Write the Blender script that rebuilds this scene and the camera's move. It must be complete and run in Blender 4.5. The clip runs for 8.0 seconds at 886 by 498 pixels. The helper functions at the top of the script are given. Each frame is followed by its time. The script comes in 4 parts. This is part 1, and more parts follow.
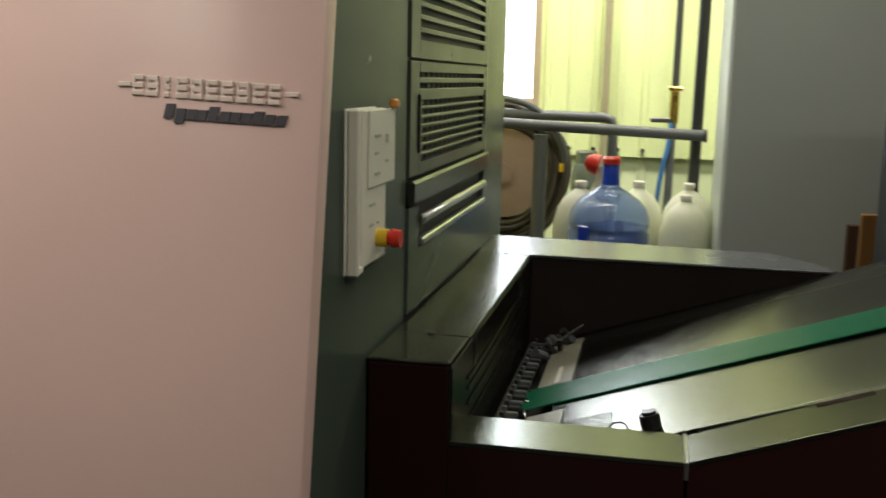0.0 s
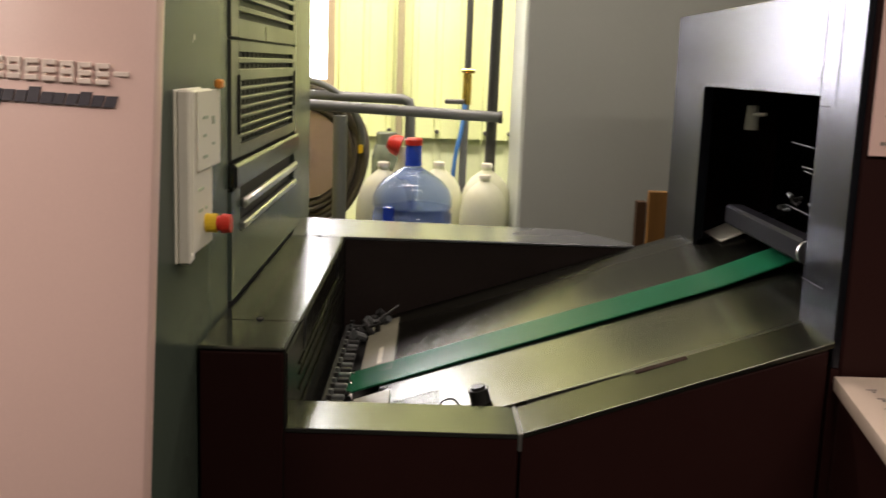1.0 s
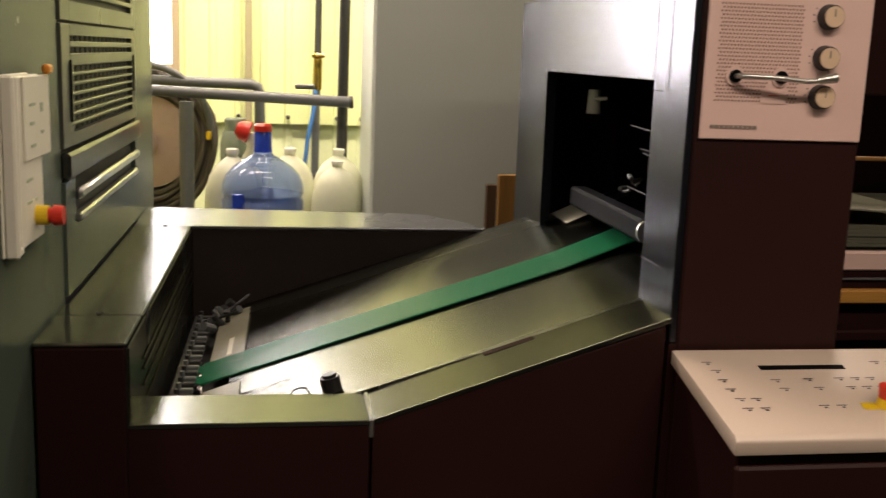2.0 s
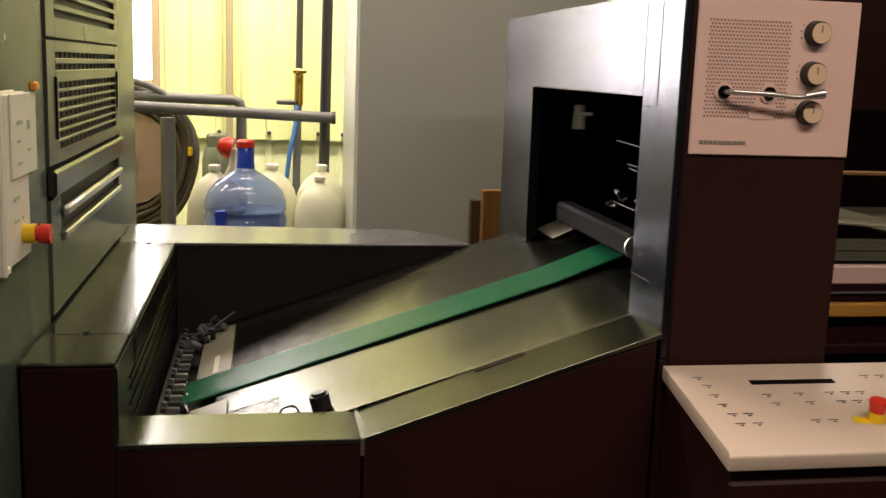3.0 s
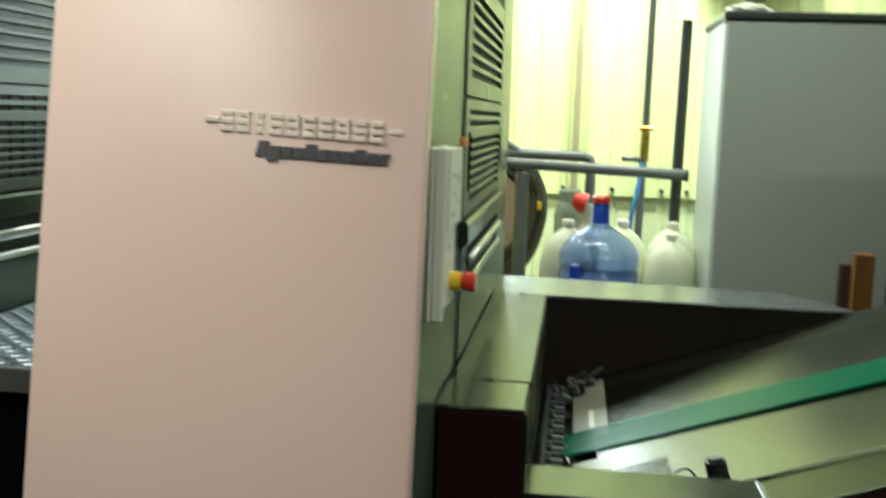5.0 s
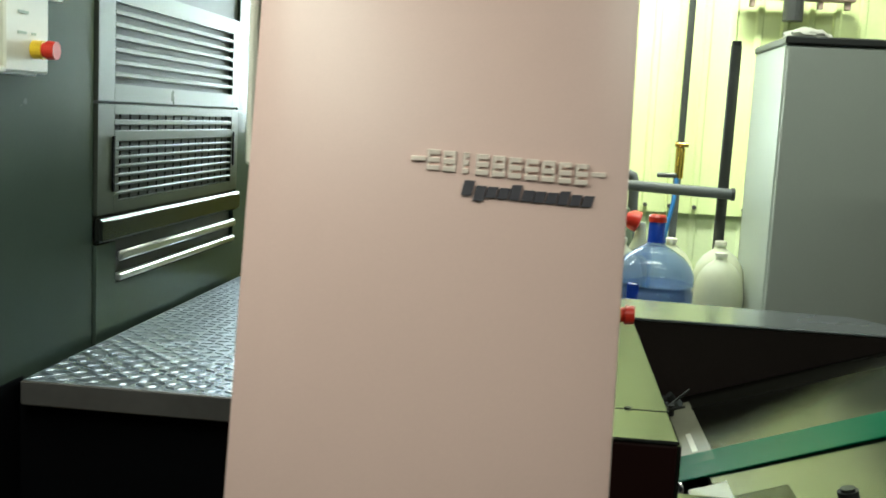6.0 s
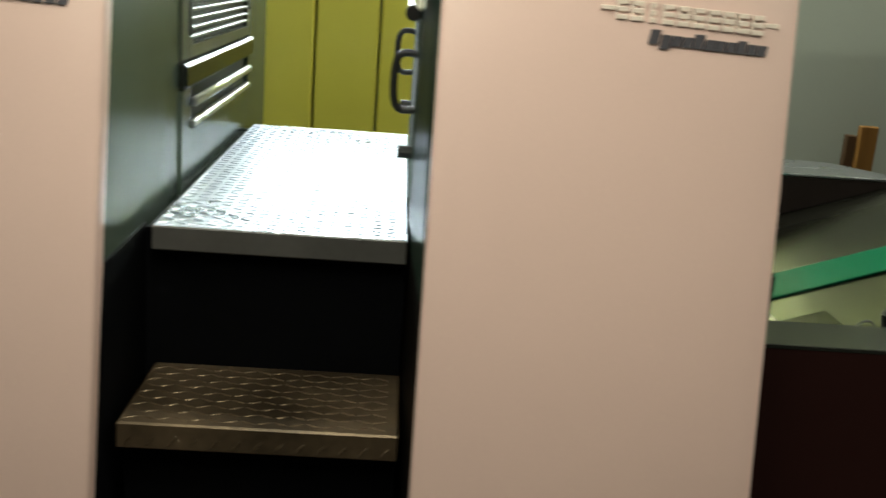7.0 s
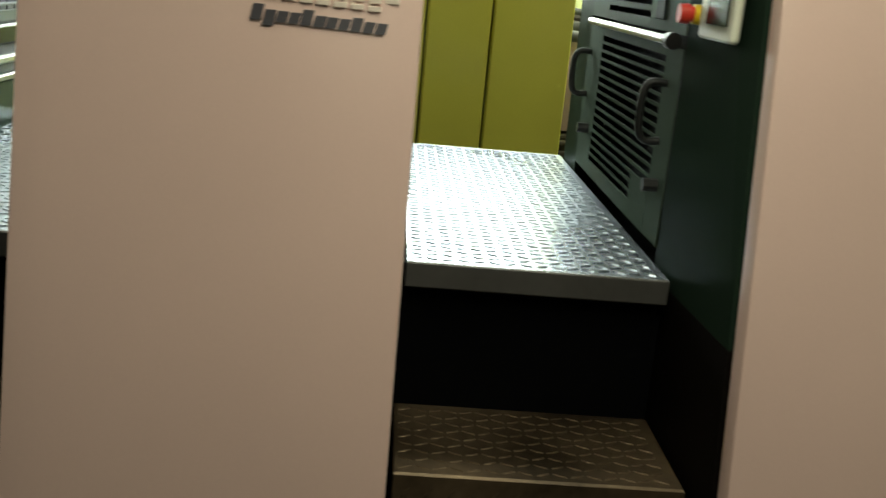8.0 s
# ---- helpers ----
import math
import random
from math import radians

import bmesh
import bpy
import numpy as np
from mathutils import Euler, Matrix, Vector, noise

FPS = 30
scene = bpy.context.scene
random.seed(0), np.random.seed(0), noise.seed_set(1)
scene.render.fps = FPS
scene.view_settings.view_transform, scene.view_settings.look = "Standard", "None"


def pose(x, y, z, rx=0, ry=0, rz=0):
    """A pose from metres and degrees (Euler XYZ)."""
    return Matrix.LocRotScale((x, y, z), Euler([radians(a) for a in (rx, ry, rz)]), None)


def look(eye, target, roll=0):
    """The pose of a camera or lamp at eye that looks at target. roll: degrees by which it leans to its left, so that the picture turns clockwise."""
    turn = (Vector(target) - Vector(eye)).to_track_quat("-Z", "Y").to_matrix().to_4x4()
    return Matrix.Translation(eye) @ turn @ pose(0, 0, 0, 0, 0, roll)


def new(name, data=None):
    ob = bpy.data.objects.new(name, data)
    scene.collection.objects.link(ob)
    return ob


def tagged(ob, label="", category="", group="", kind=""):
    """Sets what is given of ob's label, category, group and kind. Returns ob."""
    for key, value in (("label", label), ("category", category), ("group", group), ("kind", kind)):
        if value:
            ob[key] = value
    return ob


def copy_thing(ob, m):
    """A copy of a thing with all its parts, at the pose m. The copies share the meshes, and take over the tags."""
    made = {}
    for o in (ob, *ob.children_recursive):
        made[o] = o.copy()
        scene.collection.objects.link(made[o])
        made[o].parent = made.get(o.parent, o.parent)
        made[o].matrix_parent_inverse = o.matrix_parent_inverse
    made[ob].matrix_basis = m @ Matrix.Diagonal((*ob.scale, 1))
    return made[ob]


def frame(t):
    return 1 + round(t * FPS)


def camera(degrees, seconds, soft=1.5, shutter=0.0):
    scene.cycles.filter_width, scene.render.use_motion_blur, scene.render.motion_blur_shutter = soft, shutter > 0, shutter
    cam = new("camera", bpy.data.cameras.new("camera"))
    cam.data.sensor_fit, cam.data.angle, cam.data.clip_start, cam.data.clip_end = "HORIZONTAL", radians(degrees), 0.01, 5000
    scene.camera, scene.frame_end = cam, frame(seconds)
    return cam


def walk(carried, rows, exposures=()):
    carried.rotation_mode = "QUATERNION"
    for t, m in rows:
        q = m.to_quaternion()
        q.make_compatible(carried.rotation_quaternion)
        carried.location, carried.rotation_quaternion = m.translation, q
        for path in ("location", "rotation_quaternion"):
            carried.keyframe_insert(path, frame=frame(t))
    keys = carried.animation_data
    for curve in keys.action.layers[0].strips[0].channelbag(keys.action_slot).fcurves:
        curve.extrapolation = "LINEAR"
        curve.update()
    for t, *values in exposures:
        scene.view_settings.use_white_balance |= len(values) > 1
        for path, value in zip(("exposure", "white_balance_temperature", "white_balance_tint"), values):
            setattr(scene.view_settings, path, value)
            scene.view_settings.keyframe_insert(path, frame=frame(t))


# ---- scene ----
cam = camera(46.7, 8.0, soft=1.5, shutter=0.4)

PATH = [
    (0, (0.396, -1.2, 1.374), (0.005, 0.733, 1.043), 1.3),
    (0.5, (0.337, -1.2, 1.375), (0.179, 0.761, 1.017), 1.8),
    (1, (0.321, -1.205, 1.373), (0.35, 0.762, 1.018), 2.0),
    (1.5, (0.328, -1.205, 1.373), (0.501, 0.752, 0.995), 1.8),
    (2, (0.339, -1.201, 1.374), (0.642, 0.74, 1), 2.1),
    (2.2, (0.339, -1.198, 1.375), (0.679, 0.739, 1.014), 2.1),
    (3.3, (0.309, -1.192, 1.376), (0.653, 0.748, 1.035), 2.0),
    (3.5, (0.299, -1.196, 1.377), (0.594, 0.753, 1.04), 1.9),
    (4, (0.268, -1.198, 1.375), (0.405, 0.77, 1.045), 1.8),
    (4.5, (0.236, -1.201, 1.371), (0.178, 0.771, 1.042), 1.8),
    (4.9, (0.186, -1.194, 1.37), (-0.031, 0.773, 1.076), 1.2),
    (5, (0.169, -1.18, 1.369), (-0.079, 0.788, 1.112), 1.9),
    (5.2, (0.14, -1.198, 1.384), (-0.148, 0.77, 1.172), 2.8),
    (6.3, (-0.222, -1.263, 1.405), (-0.322, 0.706, 1.093), 2.6),
    (6.5, (-0.306, -1.3, 1.392), (-0.298, 0.655, 0.978), 2.8),
    (6.6, (-0.341, -1.313, 1.388), (-0.289, 0.612, 0.922), 3.7),
    (6.7, (-0.373, -1.321, 1.385), (-0.32, 0.597, 0.894), 3.3),
    (6.9, (-0.473, -1.328, 1.383), (-0.385, 0.58, 0.857), 3.5),
    (7, (-0.516, -1.327, 1.381), (-0.413, 0.604, 0.865), 4.4),
    (7.3, (-0.642, -1.297, 1.371), (-0.574, 0.615, 0.862), 5.2),
    (7.5, (-0.721, -1.272, 1.368), (-0.683, 0.661, 0.856), 4.2),
    (7.7, (-0.804, -1.253, 1.372), (-0.723, 0.663, 0.877), 3.1),
    (7.9, (-0.884, -1.234, 1.38), (-0.78, 0.678, 0.875), 4.3),
    (8, (-0.924, -1.225, 1.383), (-0.801, 0.705, 0.87), 5.3),
]
# seconds, stops, kelvin, tint: the picture brightens and shifts in tint as it pans
EXPOSURES = [
    (0, -0.24, 6350, 9), (0.5, -0.04, 6600, 12), (1.0, 0.16, 6850, 22), (2.0, 0.32, 7400, 22), (3.5, 0.25, 7450, 23), (4.4, 0.25, 6900, 21),
    (4.7, 0.35, 6000, 4), (5.2, 0.36, 5850, -9), (6.3, 0.17, 5850, -8), (7.0, 0.44, 6450, -5), (8.0, -0.20, 6800, -9),
]
walk(cam, [(t, look(eye, target, roll)) for t, eye, target, roll in PATH], EXPOSURES)

# ---- light ----
world = bpy.data.worlds.new("world")
scene.world = world
world.use_nodes = True
wn = world.node_tree.nodes
sky = wn.new("ShaderNodeTexSky")
sky.sky_type, sky.sun_disc = "NISHITA", False
sky.sun_elevation, sky.sun_rotation = radians(35), radians(20)
world.node_tree.links.new(sky.outputs[0], wn["Background"].inputs[0])
wn["Background"].inputs[1].default_value = 0.1


def area(name, x, y, z, w, h, power, target, colour, spread=180):
    lamp = bpy.data.lights.new(name, "AREA")
    lamp.shape, lamp.size, lamp.size_y, lamp.energy, lamp.color = "RECTANGLE", w, h, power, colour
    ob = new(name, lamp)
    lamp.spread = radians(spread)
    ob.matrix_world = look((x, y, z), target)
    return ob


DAY = (0.93, 0.97, 1.0)
# warm colour of the added fill lamps
FILL = (1.0, 0.93, 0.80)
for wx in (-0.725, -1.995):
    area("window_light", wx, 3.90, 1.98, 1.16, 1.40, 52, (wx, 0, 1.98), DAY, 95)
# unseen overhead fills, added to brighten covers, feed table, lockers and back wall
for lx, ly, lz, power in ((-2.4, -0.41, 2.20, 9), (1.15, -0.85, 2.30, 18), (0.80, 0.95, 3.30, 9), (0.20, 1.75, 3.30, 22), (-0.75, 1.90, 3.30, 15), (-1.9, 3.0, 3.30, 34), (2.4, 3.0, 3.30, 40)):
    area("tube_light", lx, ly, lz, 1.3, 0.20, power, (lx, ly, 0), FILL)
area("tube_light", -0.66, -0.78, 2.02, 0.20, 1.3, 13, (-0.66, -0.78, 0), FILL)
area("tube_light", 0.30, 3.00, 3.30, 1.3, 0.20, 40, (0.30, 3.75, 1.6), FILL, 90)

# ---- materials ----


def material(name, base, rough=0.5, metal=0.0, vary=0.12, grain=40.0, bump=0.05, stain=3.0, dark=None, stretch=(1, 1, 1), spec=0.5, trans=0.0, alpha=1.0, edge=1.0):
    """Two scales of variation: stains (large) and grain (small), with fine relief."""
    m = bpy.data.materials.new(name)
    m.use_nodes = True
    n, l = m.node_tree.nodes, m.node_tree.links
    p = n["Principled BSDF"]
    tc = n.new("ShaderNodeTexCoord")
    mp = n.new("ShaderNodeMapping")
    mp.inputs["Scale"].default_value = stretch
    l.new(tc.outputs["Object"], mp.inputs[0])
    big, fine = n.new("ShaderNodeTexNoise"), n.new("ShaderNodeTexNoise")
    big.inputs["Scale"].default_value, big.inputs["Detail"].default_value = stain, 5
    fine.inputs["Scale"].default_value, fine.inputs["Detail"].default_value = grain, 4
    for t in (big, fine):
        l.new(mp.outputs[0], t.inputs["Vector"])
    add = n.new("ShaderNodeMath")
    add.operation = "MULTIPLY_ADD"
    add.inputs[1].default_value = 0.35
    l.new(fine.outputs[0], add.inputs[0])
    l.new(big.outputs[0], add.inputs[2])
    ramp = n.new("ShaderNodeValToRGB")
    ramp.color_ramp.elements[0].position, ramp.color_ramp.elements[1].position = 0.45, 0.95
    low = dark or tuple(c * (1 - vary) for c in base)
    high = tuple(min(1, c * (1 + vary * 0.6)) for c in base)
    ramp.color_ramp.elements[0].color, ramp.color_ramp.elements[1].color = (*low, 1), (*high, 1)
    l.new(add.outputs[0], ramp.inputs[0])
    l.new(ramp.outputs[0], p.inputs["Base Color"])
    rr = n.new("ShaderNodeMapRange")
    rr.inputs["To Min"].default_value, rr.inputs["To Max"].default_value = max(0.02, rough - 0.08), min(1, rough + 0.10)
    l.new(big.outputs[0], rr.inputs[0])
    l.new(rr.outputs[0], p.inputs["Roughness"])
    p.inputs["Metallic"].default_value = metal
    p.inputs["Specular IOR Level"].default_value = spec
    p.inputs["Transmission Weight"].default_value = trans
    p.inputs["Alpha"].default_value = alpha
    p.inputs["Specular Tint"].default_value = (edge, edge, edge, 1)
    if bump:
        b = n.new("ShaderNodeBump")
        b.inputs["Strength"].default_value, b.inputs["Distance"].default_value = bump, 0.002
        l.new(fine.outputs[0], b.inputs["Height"])
        l.new(b.outputs[0], p.inputs["Normal"])
    return m


PINK = material("pink_paint", (0.72, 0.505, 0.452), 0.33, vary=0.05, grain=260, bump=0.03, stain=2.2)
GREEN = material("grey_green_paint", (0.070, 0.094, 0.074), 0.24, 0.05, vary=0.10, grain=180, bump=0.04, stain=2.5, spec=0.08)
GREEN_DARK = material("vent_paint", (0.068, 0.078, 0.062), 0.30, 0.05, vary=0.12, grain=160, bump=0.06, spec=0.2)
GUARD = material("guard_paint", (0.066, 0.086, 0.065), 0.5, 0.0, vary=0.15, grain=160, bump=0.0, spec=0.004)
STEEL = material("brushed_plate", (0.118, 0.118, 0.096), 0.25, 1.0, vary=0.10, grain=90, bump=0.0, stain=0.5, stretch=(0.5, 8, 1), edge=0.8)
FEEDBAR = material("dark_feed_bar", (0.014, 0.014, 0.018), 0.5, 0.0, vary=0.2, spec=0.02)
BELT_RIB = material("green_belt_rib", (0.003, 0.135, 0.060), 0.30, vary=0.2, grain=220, bump=0.04, spec=0.09)
PERF = material("perforation_shade", (0.26, 0.15, 0.12), 0.6, vary=0.1)
# side facing the footboard gap: its shade is in this dark green
SIDE_DARK = material("shaded_green_side_paint", (0.018, 0.030, 0.021), 0.30, 0.0, vary=0.12, grain=180, bump=0.01, stain=2.5, spec=0.004)
SLOPE = material("dull_slope_trim", (0.110, 0.110, 0.090), 0.24, 0.95, vary=0.12, grain=140, bump=0.0, stain=1.2, edge=0.4)
# brighter, bluer trim for the rear rim: its window sheen is in the colour
RIM_PALE = material("pale_sheen_rim", (0.235, 0.245, 0.262), 0.24, 0.75, vary=0.12, grain=140, bump=0.006, stain=2.2)
TRIM = material("grey_trim", (0.126, 0.132, 0.117), 0.22, 0.9, vary=0.10, grain=140, bump=0.008, stain=1.8, edge=0.6)
LILAC = material("lilac_metal", (0.054, 0.057, 0.072), 0.23, 0.92, vary=0.08, grain=120, bump=0.0, stain=1.5, stretch=(1, 1, 6), spec=0.3, edge=0.75)
MAROON = material("maroon_paint", (0.023, 0.0066, 0.0057), 0.5, vary=0.20, grain=200, bump=0.08, spec=0.18)
INNER = material("oily_inner_paint", (0.034, 0.024, 0.022), 0.5, vary=0.25, grain=120, bump=0.05, spec=0.15)
# foot of that side, darkened in colour where the light falls off
INNER_DARK = material("shaded_brown_paint", (0.008, 0.006, 0.005), 0.5, vary=0.3, grain=90, spec=0.03)
BLACK = material("black_paint_and_shade", (0.004, 0.004, 0.005), 0.55, vary=0.3, spec=0.03)
RUST = material("rusty_edge", (0.022, 0.009, 0.005), 0.8, vary=0.4, spec=0.05)
VOID = material("oily_dark_steel", (0.020, 0.020, 0.020), 0.6, vary=0.4, grain=60)
RUBBER = material("black_rubber", (0.012, 0.012, 0.012), 0.45, vary=0.25)
CHROME = material("chrome", (0.72, 0.72, 0.70), 0.16, 1.0, vary=0.08, grain=60, bump=0.02)
ALU = material("aluminium", (0.52, 0.52, 0.49), 0.30, 0.9, vary=0.12, grain=80, bump=0.05)
TREAD = material("tread_plate", (0.62, 0.67, 0.78), 0.27, 0.95, vary=0.05, grain=70, bump=0.03, stain=2.5)
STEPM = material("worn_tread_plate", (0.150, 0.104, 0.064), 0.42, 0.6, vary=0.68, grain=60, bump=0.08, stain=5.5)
LIP = material("dull_lip_metal", (0.135, 0.126, 0.120), 0.42, 0.4, vary=0.2, grain=60, stain=8)
BELT = material("green_belt", (0.002, 0.105, 0.048), 0.36, vary=0.18, grain=220, bump=0.10, spec=0.15, stretch=(1, 5, 1))
CREAM = material("cream_plastic", (0.80, 0.78, 0.66), 0.42, vary=0.06, grain=150, bump=0.05)
DESK = material("desk_laminate", (0.60, 0.485, 0.40), 0.36, vary=0.05, grain=300, bump=0.04)
RED = material("red_plastic", (0.68, 0.038, 0.02), 0.32, vary=0.12)
YELLOW = material("yellow_plastic", (0.75, 0.50, 0.02), 0.36, vary=0.10)
ORANGE = material("orange_plastic", (0.75, 0.26, 0.03), 0.4, vary=0.1)
LOCKER = material("yellow_locker_paint", (0.74, 0.68, 0.11), 0.20, vary=0.10, grain=180, bump=0.05, stain=2)
SHEET = material("pale_yellow_sheet", (0.68, 0.76, 0.38), 0.42, vary=0.08, grain=60, bump=0.05, stain=2.4)
SHEET_LOW = material("pale_sheet", (0.67, 0.75, 0.46), 0.45, vary=0.10, grain=60, bump=0.05, stain=2.4)
CABINET = material("grey_enamel", (0.54, 0.58, 0.52), 0.36, 0.0, vary=0.06, grain=160, bump=0.05, stain=1.6)
PIPE = material("grey_pipe", (0.118, 0.128, 0.130), 0.48, 0.1, vary=0.14, grain=90, bump=0.06)
PIPE_DARK = material("dark_pipe", (0.060, 0.062, 0.060), 0.4, 0.3, vary=0.2, grain=90)
POST = material("olive_post_paint", (0.34, 0.31, 0.19), 0.4, 0.1, vary=0.12)
GUIDE = material("worn_guide_metal", (0.30, 0.29, 0.215), 0.38, 0.35, vary=0.2, grain=70, stain=9)
BRASS = material("brass", (0.62, 0.42, 0.12), 0.25, 1.0, vary=0.15)
BLUE_HOSE = material("blue_hose", (0.03, 0.13, 0.33), 0.4, vary=0.15)
HOSE = material("brown_hose", (0.065, 0.054, 0.040), 0.55, vary=0.30, grain=50)
CAP = material("tan_dial_cap", (0.66, 0.48, 0.33), 0.4, vary=0.1)
REEL = material("pink_drum", (0.32, 0.23, 0.20), 0.5, vary=0.15)
JUG = material("milky_plastic", (0.86, 0.88, 0.66), 0.30, vary=0.09, grain=50, bump=0.03, trans=0.25)
SMOKY = material("smoky_green_plastic", (0.30, 0.36, 0.28), 0.2, vary=0.1, trans=0.4)
BOTTLE = material("blue_bottle", (0.42, 0.58, 0.98), 0.05, vary=0.05, grain=14, bump=0.0, trans=0.76)
BOTTLE.node_tree.nodes["Principled BSDF"].inputs["IOR"].default_value = 1.10
BOTTLE.node_tree.nodes["Principled BSDF"].inputs["Coat Weight"].default_value = 0.9
BOTTLE.node_tree.nodes["Principled BSDF"].inputs["Coat Roughness"].default_value = 0.04
WATER = material("bottled_water", (0.36, 0.52, 0.92), 0.08, vary=0.05, grain=14, bump=0.0, trans=0.7)
BOTTLE_DEEP = material("deep_blue_plastic", (0.03, 0.09, 0.62), 0.15, vary=0.08, trans=0.2)
WOOD = material("varnished_wood", (0.34, 0.17, 0.045), 0.45, vary=0.35, grain=30, bump=0.12, stretch=(8, 8, 0.6))
# darkened copy of the varnished wood, for the board standing in shadow
WOOD_DARK = material("shaded_wood", (0.10, 0.052, 0.022), 0.55, vary=0.35, grain=30, bump=0.12, stretch=(8, 8, 0.6))
TIMBER = material("orange_timber", (0.50, 0.24, 0.05), 0.5, vary=0.35, grain=30, bump=0.12, stretch=(0.6, 8, 14))
# hall surfaces kept dark in colour to hold down bounced light
CONCRETE = material("darkened_floor_concrete", (0.026, 0.024, 0.021), 0.55, vary=0.25, grain=25, bump=0.2, stain=1.5)
PLASTER = material("darkened_wall_plaster", (0.09, 0.09, 0.078), 0.8, vary=0.08, grain=30, bump=0.15, stain=1.2)
CEIL = material("darkened_ceiling_board", (0.14, 0.14, 0.125), 0.85, vary=0.06, grain=20, stain=1.5)
INK = material("dark_print", (0.055, 0.048, 0.060), 0.5, vary=0.15)
GREYINK = material("grey_print", (0.24, 0.20, 0.17), 0.5, vary=0.15)
EMBLEM = material("raised_pale_emblem", (0.84, 0.71, 0.63), 0.34, vary=0.05)
FRAME = material("window_frame_paint", (0.38, 0.31, 0.20), 0.5, vary=0.1)
FADED = material("faded_green_print", (0.42, 0.50, 0.36), 0.5, vary=0.2)
PAPER = material("greyish_paper", (0.13, 0.13, 0.092), 0.8, vary=0.3, grain=60)
CLOTH = material("white_cloth", (0.70, 0.69, 0.60), 0.9, vary=0.1, grain=40, bump=0.3)
SMOKE = material("reflective_cover", (0.055, 0.06, 0.065), 0.08, 0.7, vary=0.1, grain=40, bump=0.0)
GLASS = bpy.data.materials.new("window_glass")
GLASS.use_nodes = True
GLASS.node_tree.nodes["Principled BSDF"].inputs["Transmission Weight"].default_value = 1.0
GLASS.node_tree.nodes["Principled BSDF"].inputs["Roughness"].default_value = 0.02

# ---- mesh helpers ----


def rbox(bm, x0, x1, y0, y1, z0, z1, b=0.0, seg=1):
    """A box with edges rounded by b."""
    g = bmesh.ops.create_cube(bm, size=1.0, matrix=Matrix.Translation(((x0 + x1) / 2, (y0 + y1) / 2, (z0 + z1) / 2)) @ Matrix.Diagonal((x1 - x0, y1 - y0, z1 - z0, 1)))
    if b:
        edges = list({e for v in g["verts"] for e in v.link_edges})
        bmesh.ops.bevel(bm, geom=edges, offset=b, segments=seg, profile=0.6, affect="EDGES")
    return bm


def prism(bm, poly, axis, lo, hi, b=0.0):
    """Extrudes a polygon of (u, v) along x, y or z; u, v are the other axes in order."""
    def p(u, v, w):
        return {"x": (w, u, v), "y": (u, w, v), "z": (u, v, w)}[axis]
    a = [bm.verts.new(p(u, v, lo)) for u, v in poly]
    c = [bm.verts.new(p(u, v, hi)) for u, v in poly]
    k = len(poly)
    faces = [bm.faces.new(a), bm.faces.new(list(reversed(c)))]
    faces += [bm.faces.new((a[i], c[i], c[(i + 1) % k], a[(i + 1) % k])) for i in range(k)]
    bmesh.ops.recalc_face_normals(bm, faces=faces)
    if b:
        bmesh.ops.bevel(bm, geom=list({e for f in faces for e in f.edges}), offset=b, segments=2, profile=0.6, affect="EDGES")
    return bm


def rod(bm, p, q, r, seg=14, r2=None):
    p, q = Vector(p), Vector(q)
    d = q - p
    bmesh.ops.create_cone(bm, cap_ends=True, segments=seg, radius1=r, radius2=r if r2 is None else r2, depth=d.length,
                          matrix=Matrix.Translation((p + q) / 2) @ d.to_track_quat("Z", "Y").to_matrix().to_4x4())
    return bm


def tube(bm, pts, r, seg=10):
    """A round bar along a line of points."""
    pts = [Vector(p) for p in pts]
    rings = []
    for i, p in enumerate(pts):
        d = (pts[min(i + 1, len(pts) - 1)] - pts[max(i - 1, 0)]).normalized()
        m = d.to_track_quat("Z", "Y").to_matrix()
        if rings:
            u = (prev - d * prev.dot(d)).normalized()
        else:
            u = m @ Vector((1, 0, 0))
        prev = u
        w = d.cross(u)
        rings.append([bm.verts.new(p + r * (math.cos(a) * u + math.sin(a) * w)) for a in (2 * math.pi * k / seg for k in range(seg))])
    for a, c in zip(rings, rings[1:]):
        for k in range(seg):
            bm.faces.new((a[k], a[(k + 1) % seg], c[(k + 1) % seg], c[k]))
    bm.faces.new(list(reversed(rings[0])))
    bm.faces.new(rings[-1])
    return bm


def curve_points(pts, n=6):
    """Catmull-Rom through points."""
    pts = [Vector(p) for p in pts]
    out = []
    for i in range(len(pts) - 1):
        a, b, c, d = pts[max(i - 1, 0)], pts[i], pts[i + 1], pts[min(i + 2, len(pts) - 1)]
        for k in range(n):
            t = k / n
            out.append(0.5 * (2 * b + (c - a) * t + (2 * a - 5 * b + 4 * c - d) * t * t + (3 * b - a - 3 * c + d) * t ** 3))
    return out + [pts[-1]]


def lathe(bm, profile, x, y, z, seg=32, squash=1.0):
    """Turns (radius, height) pairs round the vertical through x, y."""
    rings = []
    for r, h in profile:
        rings.append([bm.verts.new((x + r * math.cos(2 * math.pi * k / seg), y + squash * r * math.sin(2 * math.pi * k / seg), z + h)) for k in range(seg)])
    for a, c in zip(rings, rings[1:]):
        for k in range(seg):
            bm.faces.new((a[k], a[(k + 1) % seg], c[(k + 1) % seg], c[k]))
    bm.faces.new(list(reversed(rings[0])))
    bm.faces.new(rings[-1])
    return bm


